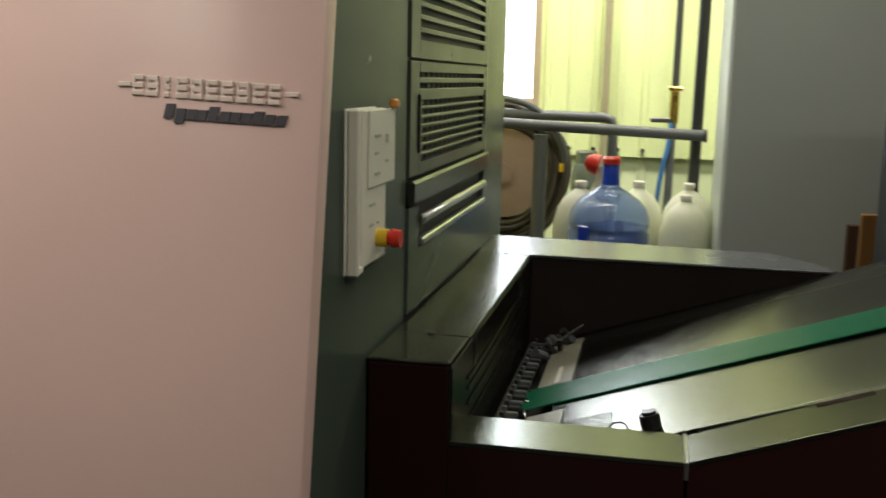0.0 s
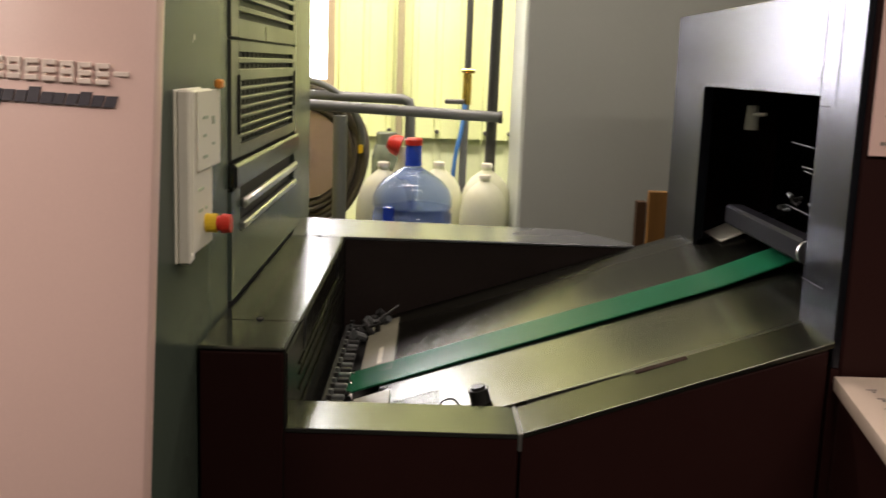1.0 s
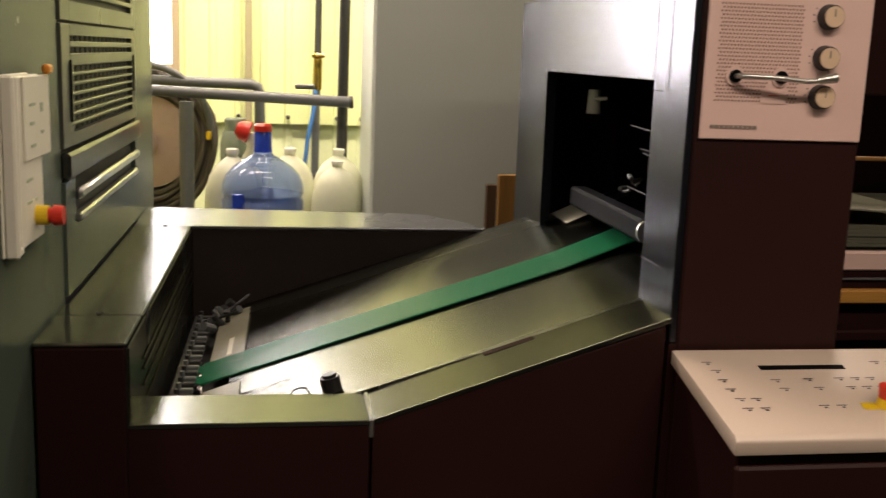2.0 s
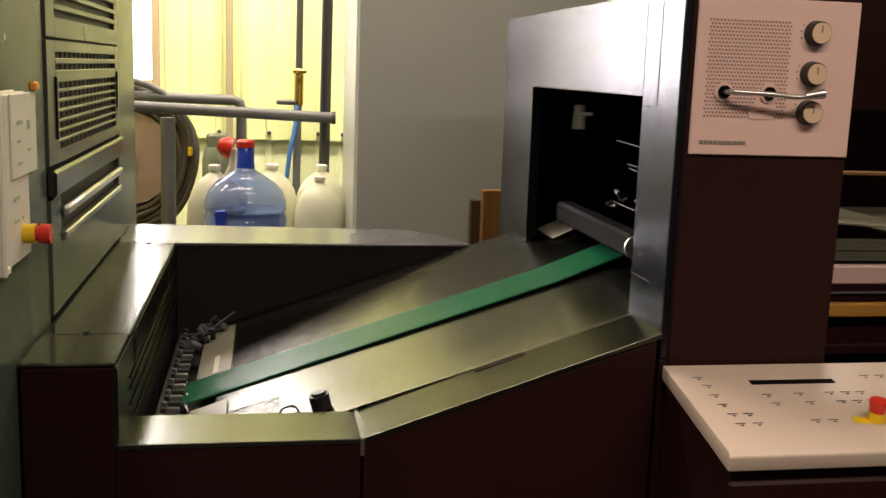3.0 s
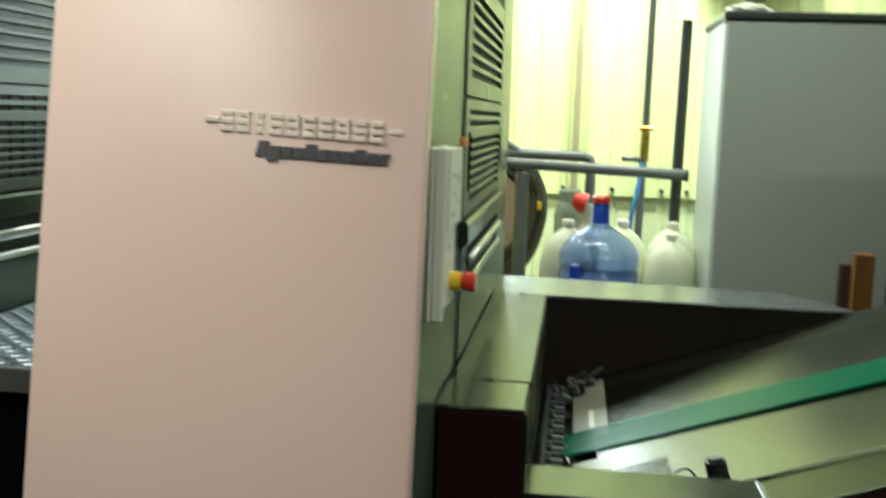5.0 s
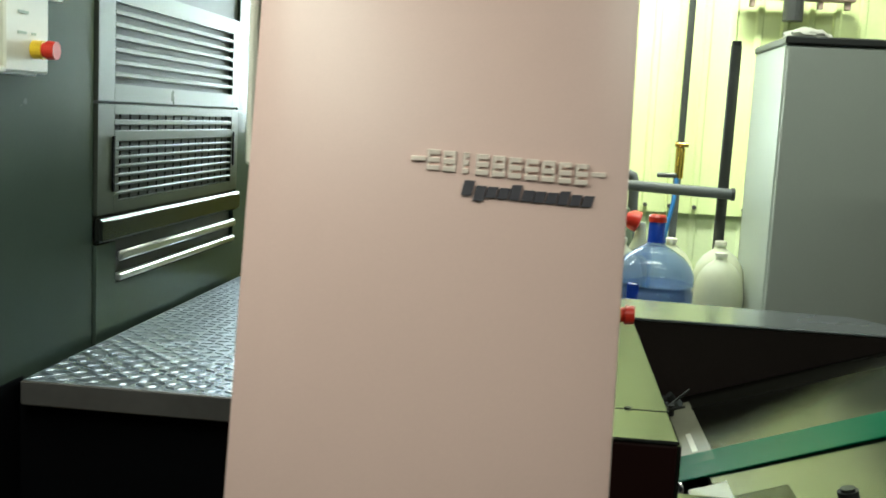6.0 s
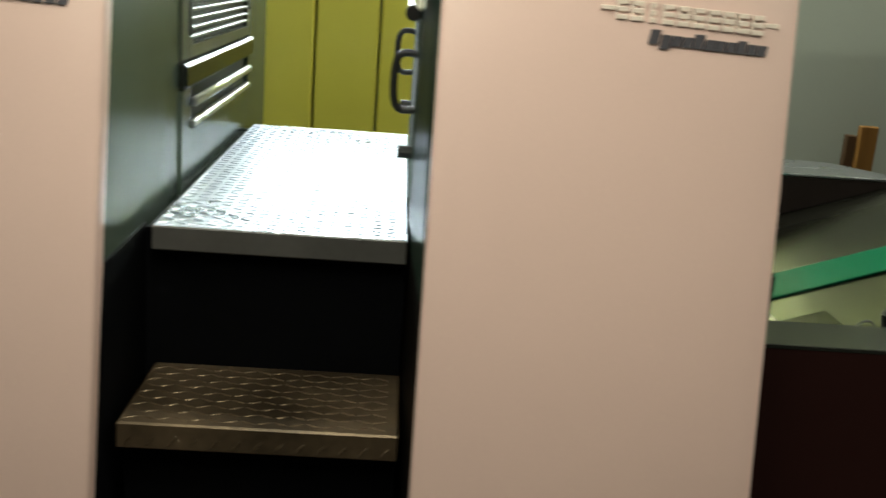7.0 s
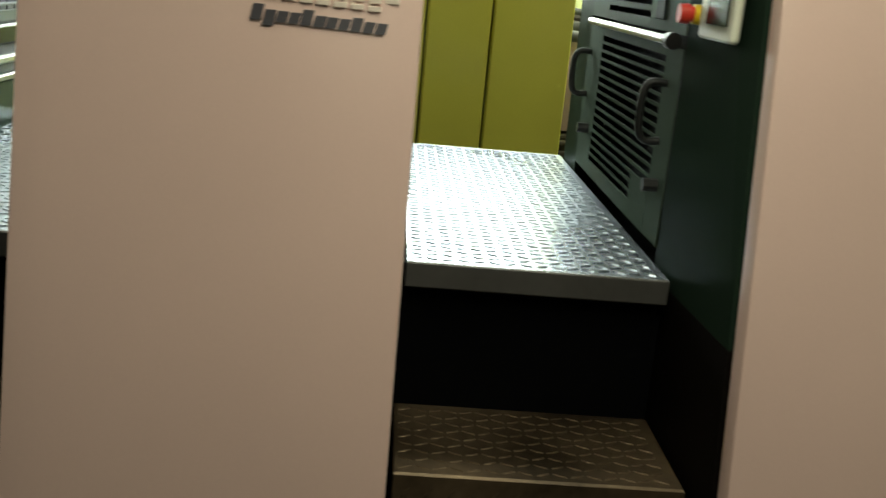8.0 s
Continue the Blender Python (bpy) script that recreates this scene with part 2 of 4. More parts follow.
def part(name, bm, mat, parent=None, label="", smooth=False):
    """Links a bmesh as one mesh object; its coordinates are those of the world."""
    me = bpy.data.meshes.new(name)
    bm.to_mesh(me)
    bm.free()
    me.materials.append(mat)
    if smooth:
        for f in me.polygons:
            f.use_smooth = True
        me.set_sharp_from_angle(angle=radians(38))
    ob = new(name, me)
    if parent is not None:
        ob.parent = parent
        if parent.data is None:
            ob.location = -parent.location
    if label:
        ob["label"] = label
    return ob


def thing(name, x, y, z, label, category, group=""):
    ob = new(name)
    ob.location = (x, y, z)
    ob.empty_display_size = 0.1
    return tagged(ob, label, category, group)


def B():
    return bmesh.new()


def structure(name, bm, mat, label=""):
    return tagged(part(name, bm, mat), label or name.replace("_", " "), name.split("_")[0], kind="structure")


# ---- the hall ----
XW, XE, YS, YN, ZC = -6.0, 5.0, -5.0, 3.75, 4.30
# unseen shell round the press, added to limit the light bounced back
structure("floor", rbox(B(), XW, XE, YS, YN, -0.12, 0.0), CONCRETE, "unseen concrete floor, darkened to cut bounced light")
structure("ceiling", rbox(B(), XW, XE, YS, YN + 0.2, ZC, ZC + 0.12), CEIL, "unseen flat ceiling, darkened to cut bounced light")
structure("wall_west", rbox(B(), XW - 0.2, XW, YS, YN + 0.2, -0.12, ZC), PLASTER, "plain unseen wall, darkened to cut bounced light")
structure("wall_east", rbox(B(), XE, XE + 0.2, YS, YN + 0.2, -0.12, ZC), PLASTER, "plain unseen wall, darkened to cut bounced light")
structure("wall_south", rbox(B(), XW, XE, YS - 0.2, YS, -0.12, ZC), PLASTER, "plain unseen wall, darkened to cut bounced light")
WZ0, WZ1 = 1.22, 2.66
WINDOWS = ((-2.56, -1.43), (-1.27, -0.18))
bm = B()
for x0, x1, z0, z1 in ((XW, XE, -0.12, WZ0), (XW, XE, WZ1, ZC), (XW, -2.56, WZ0, WZ1), (-1.43, -1.27, WZ0, WZ1), (-0.18, XE, WZ0, WZ1)):
    rbox(bm, x0, x1, YN + 0.03, YN + 0.2, z0, z1)
wall_north = structure("wall_north", bm, PLASTER, "outer wall clad with pale yellow ribbed metal sheets")
SEAM = 1.04


def ribbed(x0, x1, z0, z1, y):
    """A ribbed metal sheet: narrow ribs every 115 mm, standing out towards the hall."""
    prof, x = [(x0, y)], x0
    while x + 0.115 <= x1 + 1e-6:
        prof += [(x + 0.045, y), (x + 0.055, y - 0.010), (x + 0.075, y - 0.010), (x + 0.085, y)]
        x += 0.115
    prof.append((x1, y))
    bm = B()
    lo = [bm.verts.new((u, v, z0)) for u, v in prof]
    hi = [bm.verts.new((u, v, z1)) for u, v in prof]
    lo2 = [bm.verts.new((u, v + 0.004, z0)) for u, v in prof]
    for i in range(len(prof) - 1):
        bm.faces.new((lo[i], lo[i + 1], hi[i + 1], hi[i]))
        bm.faces.new((lo2[i + 1], lo2[i], lo[i], lo[i + 1]))
    bmesh.ops.recalc_face_normals(bm, faces=bm.faces[:])
    return bm


for k in range(9):
    sx = -0.18 + 0.575 * k
    part("sheet", ribbed(sx, sx + 0.575, SEAM - 0.02, ZC, YN - 0.012), SHEET, wall_north)
for x0, x1 in ((-1.43, -1.27),):
    part("sheet", ribbed(x0, x1, SEAM - 0.02, ZC, YN - 0.012), SHEET, wall_north)
for x0, x1, z0, z1 in ((-2.56, -1.43, SEAM - 0.02, WZ0 - 0.04), (-1.27, -0.18, SEAM - 0.02, WZ0 - 0.04), (-2.56, -1.43, WZ1 + 0.04, ZC), (-1.27, -0.18, WZ1 + 0.04, ZC), (-4.0, -2.56, SEAM - 0.02, ZC)):
    part("sheet", ribbed(x0, x1, z0, z1, YN - 0.012), SHEET, wall_north)
for k in range(12):
    sx = -2.25 + 0.575 * k
    part("lower_sheet", ribbed(sx, sx + 0.575, 0.0, SEAM, YN + 0.012), SHEET_LOW, wall_north)
bm = B()
for k in range(42):
    rod(bm, (-0.18 + 0.065 + 0.115 * k, YN - 0.036, SEAM + 0.012), (-0.18 + 0.065 + 0.115 * k, YN - 0.022, SEAM + 0.012), 0.0105, 8)
part("sheet_screws", bm, PIPE_DARK, wall_north, "row of dark fixing screws")
for i, (x0, x1) in enumerate(WINDOWS):
    win = tagged(new("window_%d" % (i + 1)), "bright daylit window with a grey-brown frame", "window", kind="structure")
    win.location = ((x0 + x1) / 2, YN, WZ0)
    bm = B()
    for a, b_, c, d in ((x0 - 0.030, x0 + 0.005, WZ0 - 0.04, WZ1 + 0.04), (x1 - 0.005, x1 + 0.030, WZ0 - 0.04, WZ1 + 0.04)):
        rbox(bm, a, b_, YN - 0.035, YN + 0.06, c, d, 0.004)
    for c, d in ((WZ0 - 0.04, WZ0 + 0.02), (WZ1 - 0.02, WZ1 + 0.04)):
        rbox(bm, x0 + 0.006, x1 - 0.006, YN - 0.032, YN + 0.06, c, d, 0.004)
    part("window_frame", bm, FRAME, win)
    pane = part("pane", rbox(B(), x0 + 0.004, x1 - 0.004, YN + 0.02, YN + 0.026, WZ0 + 0.02, WZ1 - 0.02), GLASS, win)
    pane.visible_shadow = False

# ---- printing units ----
LEAN, TOP = 0.163, 1.95


def front_y(z):
    return -LEAN * (1.35 - max(z, 0.60))


def bow(x):
    return 0.020 * (max(0.0, x + 0.18) / 0.174) ** 2 + 0.003 * (max(0.0, -x - 0.30) / 0.175) ** 2


def slot_panel(name, x, d, y0, y1, z0, z1, slots, mat, parent, label="", t=0.012, ribs=15):
    """A plate at x, facing d, with long slots: an outer frame, the slats between the slots, and dark ribs behind."""
    lo, hi = min(x, x + d * t), max(x, x + d * t)
    a0, a1 = min(s[0] for s in slots), max(s[1] for s in slots)
    slots = sorted(slots, key=lambda s: s[2])
    bm = B()
    rbox(bm, lo, hi, y0, a0, z0, z1, 0.001)
    rbox(bm, lo, hi, a1, y1, z0, z1, 0.001)
    rbox(bm, lo, hi, a0, a1, z0, slots[0][2])
    rbox(bm, lo, hi, a0, a1, slots[-1][3], z1)
    panel = part(name, bm, mat, parent, label)
    for s, q in zip(slots, slots[1:]):
        part("slat", rbox(B(), lo, hi, a0, a1, s[3], q[2], 0.0015 if t > 0.005 else 0.0), mat, panel)
    back = min(x, x + d * 0.003), max(x, x + d * 0.003)
    for s in slots:
        if s[0] > a0 + 0.001:
            part("blank", rbox(B(), lo, hi, a0, s[0], s[2], s[3]), mat, panel)
    for j in range(1, ribs):
        v = a0 + (a1 - a0) * j / ribs
        part("rib", rbox(B(), back[0], back[1], v - 0.003, v + 0.003, slots[0][2] - 0.002, slots[-1][3] + 0.002), BLACK, panel)
    return panel


def loop_handle(y, z0, z1, x, d, out):
    return tube(B(), curve_points([(x, y, z0), (x + d * out * 0.7, y, z0), (x + d * out, y, z0 + 0.02), (x + d * out, y, z1 - 0.02), (x + d * out * 0.7, y, z1), (x, y, z1)], 5), 0.0066, 10)


def stop_button(x, y, z, d, parent):
    """Mushroom push button on a yellow collar, pointing along x."""
    part("collar", rod(B(), (x, y, z), (x + d * 0.020, y, z), 0.014, 18), YELLOW, parent, "yellow collar")
    bm = B()
    rod(bm, (x + d * 0.0195, y, z), (x + d * 0.027, y, z), 0.011, 18)
    rod(bm, (x + d * 0.0265, y, z), (x + d * 0.040, y, z), 0.0145, 20, 0.0135)
    part("button", bm, RED, parent, "red mushroom button")


def printing_unit(box_z):
    u = thing("printing_unit", -0.245, 0.78, 0.0, "tall press unit with pink front cover and grey-green vented sides", "printing press", "press units in a row")
    W = 0.49
    # pink front cover, leaning back upwards, its plan curving back a little towards both edges
    n = 10
    xs = [-0.006 - 0.464 * k / n for k in range(n + 1)]
    zs = (0.0, 0.60, TOP)
    bm = B()
    outer = [[bm.verts.new((x, front_y(z) + bow(x), z)) for x in xs] for z in zs]
    inner_ = [[bm.verts.new((x, front_y(z) + bow(x) + 0.040, z)) for x in xs] for z in zs]
    for g in (outer, inner_):
        for a in range(len(zs) - 1):
            for k in range(n):
                bm.faces.new((g[a][k], g[a][k + 1], g[a + 1][k + 1], g[a + 1][k]))
    for k in range(n):
        for a in (0, len(zs) - 1):
            bm.faces.new((outer[a][k], outer[a][k + 1], inner_[a][k + 1], inner_[a][k]))
    for a in range(len(zs) - 1):
        for k in (0, n):
            bm.faces.new((outer[a][k], outer[a + 1][k], inner_[a + 1][k], inner_[a][k]))
    bmesh.ops.recalc_face_normals(bm, faces=bm.faces[:])
    rim = [e for e in bm.edges if len(e.link_faces) == 2 and e.calc_face_angle(0) > 1.0]
    bmesh.ops.bevel(bm, geom=rim, offset=0.005, segments=2, profile=0.6, affect="EDGES")
    cover = part("front_cover", bm, PINK, u, "smooth pink painted metal cover", True)
    # emblem: ten raised striped blocks between two dashes
    for k in range(10):
        x0 = -0.249 + k * 0.0198
        z = 1.3555 - 0.0009 * k
        w = 0.0075 if k == 2 else 0.0155
        off = 0.004 if k == 2 else 0.0
        bm = B()
        for j in range(3):
            zz = z - 0.0125 + j * 0.0094
            y = front_y(zz) + bow(x0)
            rbox(bm, x0 + off, x0 + off + w, y - 0.003, y + 0.002, zz, zz + 0.0064, 0.0008)
        rbox(bm, x0 + off, x0 + off + 0.0036, front_y(z) + bow(x0) - 0.0028, front_y(z) + bow(x0) + 0.003, z - 0.0125, z + 0.0127, 0.0006)
        if k % 3 == 1:
            rbox(bm, x0 + off + w - 0.0036, x0 + off + w, front_y(z) + bow(x0) - 0.0028, front_y(z) + bow(x0) + 0.003, z - 0.0125, z + 0.0127, 0.0006)
        part("emblem_block", bm, EMBLEM, cover, "raised pale striped block")
    for x0, x1, z in ((-0.268, -0.250, 1.356), (-0.052, -0.034, 1.3475)):
        part("emblem_dash", rbox(B(), x0, x1, front_y(z) + bow(x1) - 0.004, front_y(z) + bow(x1) + 0.002, z - 0.0025, z + 0.0035, 0.0008), EMBLEM, cover)
    heights = (18, 13, 13, 13, 18, 13, 13, 13, 16, 13, 13)
    for k in range(11):
        x0 = -0.205 + k * 0.01435
        w = 0.0125 if k != 5 else 0.0135
        z0 = 1.3155 - 0.0006 * k - (0.005 if k == 1 else 0)
        h = heights[k] / 1000 + (0.005 if k == 1 else 0)
        sl = 0.0035
        bm = B()
        lo = [bm.verts.new((px, front_y(pz) + bow(px) - 0.0026, pz)) for px, pz in ((x0, z0), (x0 + w, z0), (x0 + w + sl, z0 + h), (x0 + sl, z0 + h))]
        hi = [bm.verts.new((v.co.x, v.co.y + 0.003, v.co.z)) for v in lo]
        bm.faces.new(lo)
        for q in range(4):
            bm.faces.new((lo[q], hi[q], hi[(q + 1) % 4], lo[(q + 1) % 4]))
        bmesh.ops.recalc_face_normals(bm, faces=bm.faces[:])
        part("name_block", bm, INK, cover, "dark slanted name block")
    # steel body
    part("body", rbox(B(), -W + 0.095, -0.024, 0.10, 1.56, 0.0, TOP - 0.02, 0.004), VOID, u)
    part("top_cover", rbox(B(), -W + 0.022, -0.036, 0.10, 1.56, TOP - 0.0198, TOP - 0.012), GREEN, u)
    # right side, facing the feed table
    part("side_frame", prism(B(), [(front_y(z) + 0.062, z) for z in (0.0, 0.60, TOP - 0.01)] + [(0.512, TOP - 0.01), (0.512, 0.0)], "x", -0.034, -0.018, 0.002), GREEN, u, "grey-green painted side frame")
    before = set(u.children)
    part("rear_frame", rbox(B(), -0.018, -0.002, 1.275, 1.60, 0.0, TOP - 0.01, 0.002), GREEN, u, "grey-green painted side frame")
    part("inner_screen", rbox(B(), -0.022, -0.014, 0.4525, 1.2745, 0.30, TOP - 0.012), SMOKE, u, "dark glossy screen behind the louvres")
    slot_panel("vent_panel", -0.010, 1, 0.460, 1.268, 1.405, 1.62, [(0.53, 1.215, 1.437 + 0.0225 * j, 1.450 + 0.0225 * j) for j in range(7)], GREEN_DARK, u, "grey louvred guard panel", ribs=1)
    panel = slot_panel("vent_panel", -0.010, 1, 0.460, 1.268, 1.200, 1.400, [(0.55, 1.215, 1.222 + 0.0165 * j, 1.2325 + 0.0165 * j) for j in range(7)] + [(0.53, 1.215, 1.352, 1.362), (0.53, 1.215, 1.372, 1.382)], GREEN_DARK, u, "grey louvred guard panel")
    part("latch", rbox(B(), 0.0022, 0.005, 0.519, 0.528, 1.240, 1.342, 0.001), BLACK, panel)
    part("latch", rbox(B(), 0.0022, 0.005, 1.226, 1.236, 1.262, 1.345, 0.001), BLACK, panel)
    part("cross_bar", rbox(B(), -0.006, 0.012, 0.458, 1.272, 1.150, 1.194, 0.005), TRIM, u)
    bm = B()
    rbox(bm, -0.010, 0.002, 0.460, 0.540, 0.958, 1.146)
    rbox(bm, -0.010, 0.002, 1.245, 1.270, 0.958, 1.146)
    rbox(bm, -0.010, 0.002, 0.540, 1.245, 0.958, 1.066)
    lower = part("lower_panel", bm, GREEN, u)
    part("grip_bar", rbox(B(), 0.0, 0.013, 0.545, 1.240, 1.108, 1.127, 0.005), ALU, lower, "pale aluminium grip bar", True)
    part("grip_sill", rbox(B(), -0.006, 0.010, 0.545, 1.240, 1.070, 1.084, 0.003), ALU, lower)
    for o in set(u.children) - before:
        o.location += Vector((-0.016, 0.06, 0.0))
    # cream switch box
    z = box_z
    box = part("switch_box", rbox(B(), -0.019, -0.0142, 0.148, 0.304, z, z + 0.233, 0.002), CREAM, u, "cream plastic switch box")
    part("box_flange", rbox(B(), -0.014, 0.0035, 0.148, 0.158, z, z + 0.233, 0.003), CREAM, box)
    part("box_face", rbox(B(), -0.014, -0.0025, 0.190, 0.318, z + 0.004, z + 0.231, 0.003), CREAM, box)
    part("box_foot", rbox(B(), -0.014, 0.0, 0.159, 0.189, z, z + 0.010, 0.002), CREAM, box)
    part("key_panel", rbox(B(), -0.0023, 0.001, 0.212, 0.358, z + 0.118, z + 0.230, 0.0015), CREAM, box)
    for yy, zz, w, h in ((0.24, 0.19, 0.03, 0.004), (0.30, 0.18, 0.014, 0.012), (0.24, 0.165, 0.02, 0.004), (0.30, 0.15, 0.016, 0.004), (0.24, 0.135, 0.026, 0.004)):
        part("print_mark", rbox(B(), 0.0012, 0.0021, yy, yy + w, z + zz, z + zz + h), FADED, box)
    for yy, zz, w in ((0.225, 0.09, 0.03), (0.225, 0.06, 0.024), (0.265, 0.06, 0.012)):
        part("print_mark", rbox(B(), -0.0024, -0.0014, yy, yy + w, z + zz, z + zz + 0.004), FADED, box)
    part("signal_lamp", rbox(B(), -0.0023, 0.008, 0.330, 0.358, z + 0.2305, z + 0.244, 0.003), ORANGE, box)
    stop_button(-0.006, 0.272, z + 0.039, 1, box)
    # left side, facing the footboard
    x = -W
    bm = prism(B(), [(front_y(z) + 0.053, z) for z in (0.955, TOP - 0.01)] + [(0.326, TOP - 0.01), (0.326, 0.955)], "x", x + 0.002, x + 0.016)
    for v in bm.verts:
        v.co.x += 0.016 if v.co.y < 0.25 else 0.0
    part("side_frame", bm, SIDE_DARK, u, "green painted side frame, shade put into its dark tone")
    # same side below the footboard, shade painted as a darker piece
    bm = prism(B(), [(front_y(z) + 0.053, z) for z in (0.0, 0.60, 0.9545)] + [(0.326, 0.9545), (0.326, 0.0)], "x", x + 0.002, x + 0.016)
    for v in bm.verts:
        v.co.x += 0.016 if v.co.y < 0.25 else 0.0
    part("lower_side", bm, INNER_DARK, u, "lower side of the frame, falling light put into its blackish brown")
    part("rear_frame", rbox(B(), x + 0.002, x + 0.016, 1.110, 1.275, 0.0, TOP - 0.01, 0.002), SIDE_DARK, u, "green painted side frame, shade put into its dark tone")
    guard = slot_panel("guard", x + 0.002, -1, 0.331, 1.105, 0.998, 1.308, [(0.43 if j > 2 else 0.56, 0.955, 1.029 + 0.0168 * j, 1.0402 + 0.0168 * j) for j in range(16)], GUARD, u, "slatted swing guard panel", t=0.002, ribs=1)
    # black sheets added inside so that the slots look into deep shade
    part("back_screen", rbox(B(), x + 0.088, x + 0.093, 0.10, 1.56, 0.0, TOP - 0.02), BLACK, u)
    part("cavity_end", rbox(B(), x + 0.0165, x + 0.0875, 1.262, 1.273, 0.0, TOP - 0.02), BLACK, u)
    for y in (0.400, 1.070):
        part("handle", loop_handle(y, 1.158, 1.250, x, -1, 0.036), RUBBER, guard, "black loop handle", True)
    for y in (0.375, 1.003):
        part("hinge_knob", rod(B(), (x + 0.004, y, 1.09), (x - 0.024, y, 1.09), 0.011, 12), RUBBER, guard)
    bar = part("guard_rail", rod(B(), (x - 0.012, 0.380, 1.318), (x - 0.012, 1.050, 1.318), 0.0075, 12), ALU, u, "bright chrome rail", True)
    part("end_cap", rod(B(), (x - 0.012, 0.352, 1.318), (x - 0.012, 0.3795, 1.318), 0.013, 14), RUBBER, bar)
    upper = slot_panel("upper_panel", x + 0.002, -1, 0.331, 1.105, 1.328, 1.62, [(0.57, 0.93, 1.346 + 0.021 * j, 1.357 + 0.021 * j) for j in range(11)], GUARD, u, t=0.002, ribs=1)
    part("socket", rbox(B(), x - 0.004, x - 0.0005, 0.465, 0.520, 1.346, 1.382, 0.001), BLACK, upper)
    box = part("switch_box", rbox(B(), x - 0.010, x + 0.001, 0.085, 0.240, 1.331, 1.57, 0.004), CREAM, u, "cream plastic switch box")
    part("switch_recess", rbox(B(), x - 0.0125, x - 0.0105, 0.108, 0.200, 1.352, 1.54), TRIM, box)
    stop_button(x + 0.004, 0.256, 1.362, -1, box)
    return u


PITCH = -0.888
unit = printing_unit(1.437)
for k in (1, 2):
    copy_thing(unit, Matrix.Translation((unit.location.x + PITCH * k, unit.location.y, 0)))
for o in [*unit.children_recursive, unit]:
    bpy.data.objects.remove(o)
printing_unit(1.095)


# ---- footboard and step between the units ----
def lug_mesh(name, angle, mat):
    bm = B()
    c, s = math.cos(angle), math.sin(angle)
    half, wide = 0.0108, 0.0021
    lo = [bm.verts.new((c * u - s * v, s * u + c * v, 0)) for u, v in ((-half, 0), (0, -wide), (half, 0), (0, wide))]
    hi = [bm.verts.new((c * u - s * v, s * u + c * v, 0.0016)) for u, v in ((-half * 0.75, 0), (0, -wide * 0.4), (half * 0.75, 0), (0, wide * 0.4))]
    bm.faces.new(hi)
    for k in range(4):
        bm.faces.new((lo[k], lo[(k + 1) % 4], hi[(k + 1) % 4], hi[k]))
    me = bpy.data.meshes.new(name)
    bm.to_mesh(me)
    bm.free()
    me.materials.append(mat)
    return me


def lugs(x0, x1, y0, y1, z, mat, parent, single, pitch=0.0235):
    """Raised diamond-plate lugs, turned alternately: single rows nearest the front, the rest joined."""
    pair = [lug_mesh("lug", a, mat) for a in (radians(25), radians(-25))]
    nx, ny = int((x1 - x0) / pitch), int((y1 - y0) / pitch)
    rest = B()
    for i in range(nx):
        for j in range(ny):
            cx, cy = x0 + (i + 0.5) * pitch, y0 + (j + 0.5) * pitch
            me = pair[(i + j) % 2]
            if j < single:
                ob = new("lug", me)
                ob.parent, ob.location = parent, (cx, cy, z)
            else:
                n = len(rest.verts)
                rest.from_mesh(me)
                rest.verts.ensure_lookup_table()
                for v in rest.verts[n:]:
                    v.co += Vector((cx, cy, z))
    if len(rest.verts):
        ob = part("tread_pattern", rest, mat, parent, "raised tread pattern")
        ob["kind"] = "stuff"


lip_lug = lug_mesh("lug", radians(50), STEPM)


def footboard(dx, single):
    f = thing("footboard", -0.69 + dx, 0.7, 0.0, "shiny diamond-plate footboard with a lower worn step", "footboard", "footboards between the units")
    x0, x1 = -0.884 + dx, -0.490 + dx
    plate = part("tread_plate", rbox(B(), x0, x1, 0.226, 1.31, 0.968, 0.976, 0.002), TREAD, f, "bright metal diamond plate")
    lugs(x0 + 0.004, x1 - 0.004, 0.232, 1.306, 0.976, TREAD, plate, single)
    part("front_lip", rbox(B(), x0, x1, 0.220, 0.2255, 0.937, 0.9755, 0.002), LIP, plate, "dull metal front lip")
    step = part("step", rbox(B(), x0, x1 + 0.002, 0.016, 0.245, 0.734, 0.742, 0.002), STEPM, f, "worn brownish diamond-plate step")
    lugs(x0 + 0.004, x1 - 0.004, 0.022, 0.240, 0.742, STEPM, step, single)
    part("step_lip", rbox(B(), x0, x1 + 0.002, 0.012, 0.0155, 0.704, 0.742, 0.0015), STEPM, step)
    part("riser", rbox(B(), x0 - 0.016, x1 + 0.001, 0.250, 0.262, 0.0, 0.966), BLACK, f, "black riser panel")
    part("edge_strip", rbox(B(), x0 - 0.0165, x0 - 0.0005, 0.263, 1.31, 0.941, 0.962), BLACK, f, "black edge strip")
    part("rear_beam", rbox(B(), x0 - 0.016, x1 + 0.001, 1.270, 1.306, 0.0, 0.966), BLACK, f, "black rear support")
    if single:
        for i in range(13):
            ob = new("lug", lip_lug)
            ob.parent, ob.location = step, (x0 + 0.018 + 0.030 * i, 0.012, 0.716)
            ob.rotation_euler = (radians(90), 0, 0)
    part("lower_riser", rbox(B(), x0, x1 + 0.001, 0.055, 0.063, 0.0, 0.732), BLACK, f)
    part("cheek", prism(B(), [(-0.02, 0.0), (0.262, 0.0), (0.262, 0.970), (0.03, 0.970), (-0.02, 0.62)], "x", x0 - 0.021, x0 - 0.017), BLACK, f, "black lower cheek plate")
    return f


footboard(0.0, 15)
footboard(PITCH, 0)

# ---- feed table between the first unit and the feeder ----
FY, BY = 0.265, 1.265


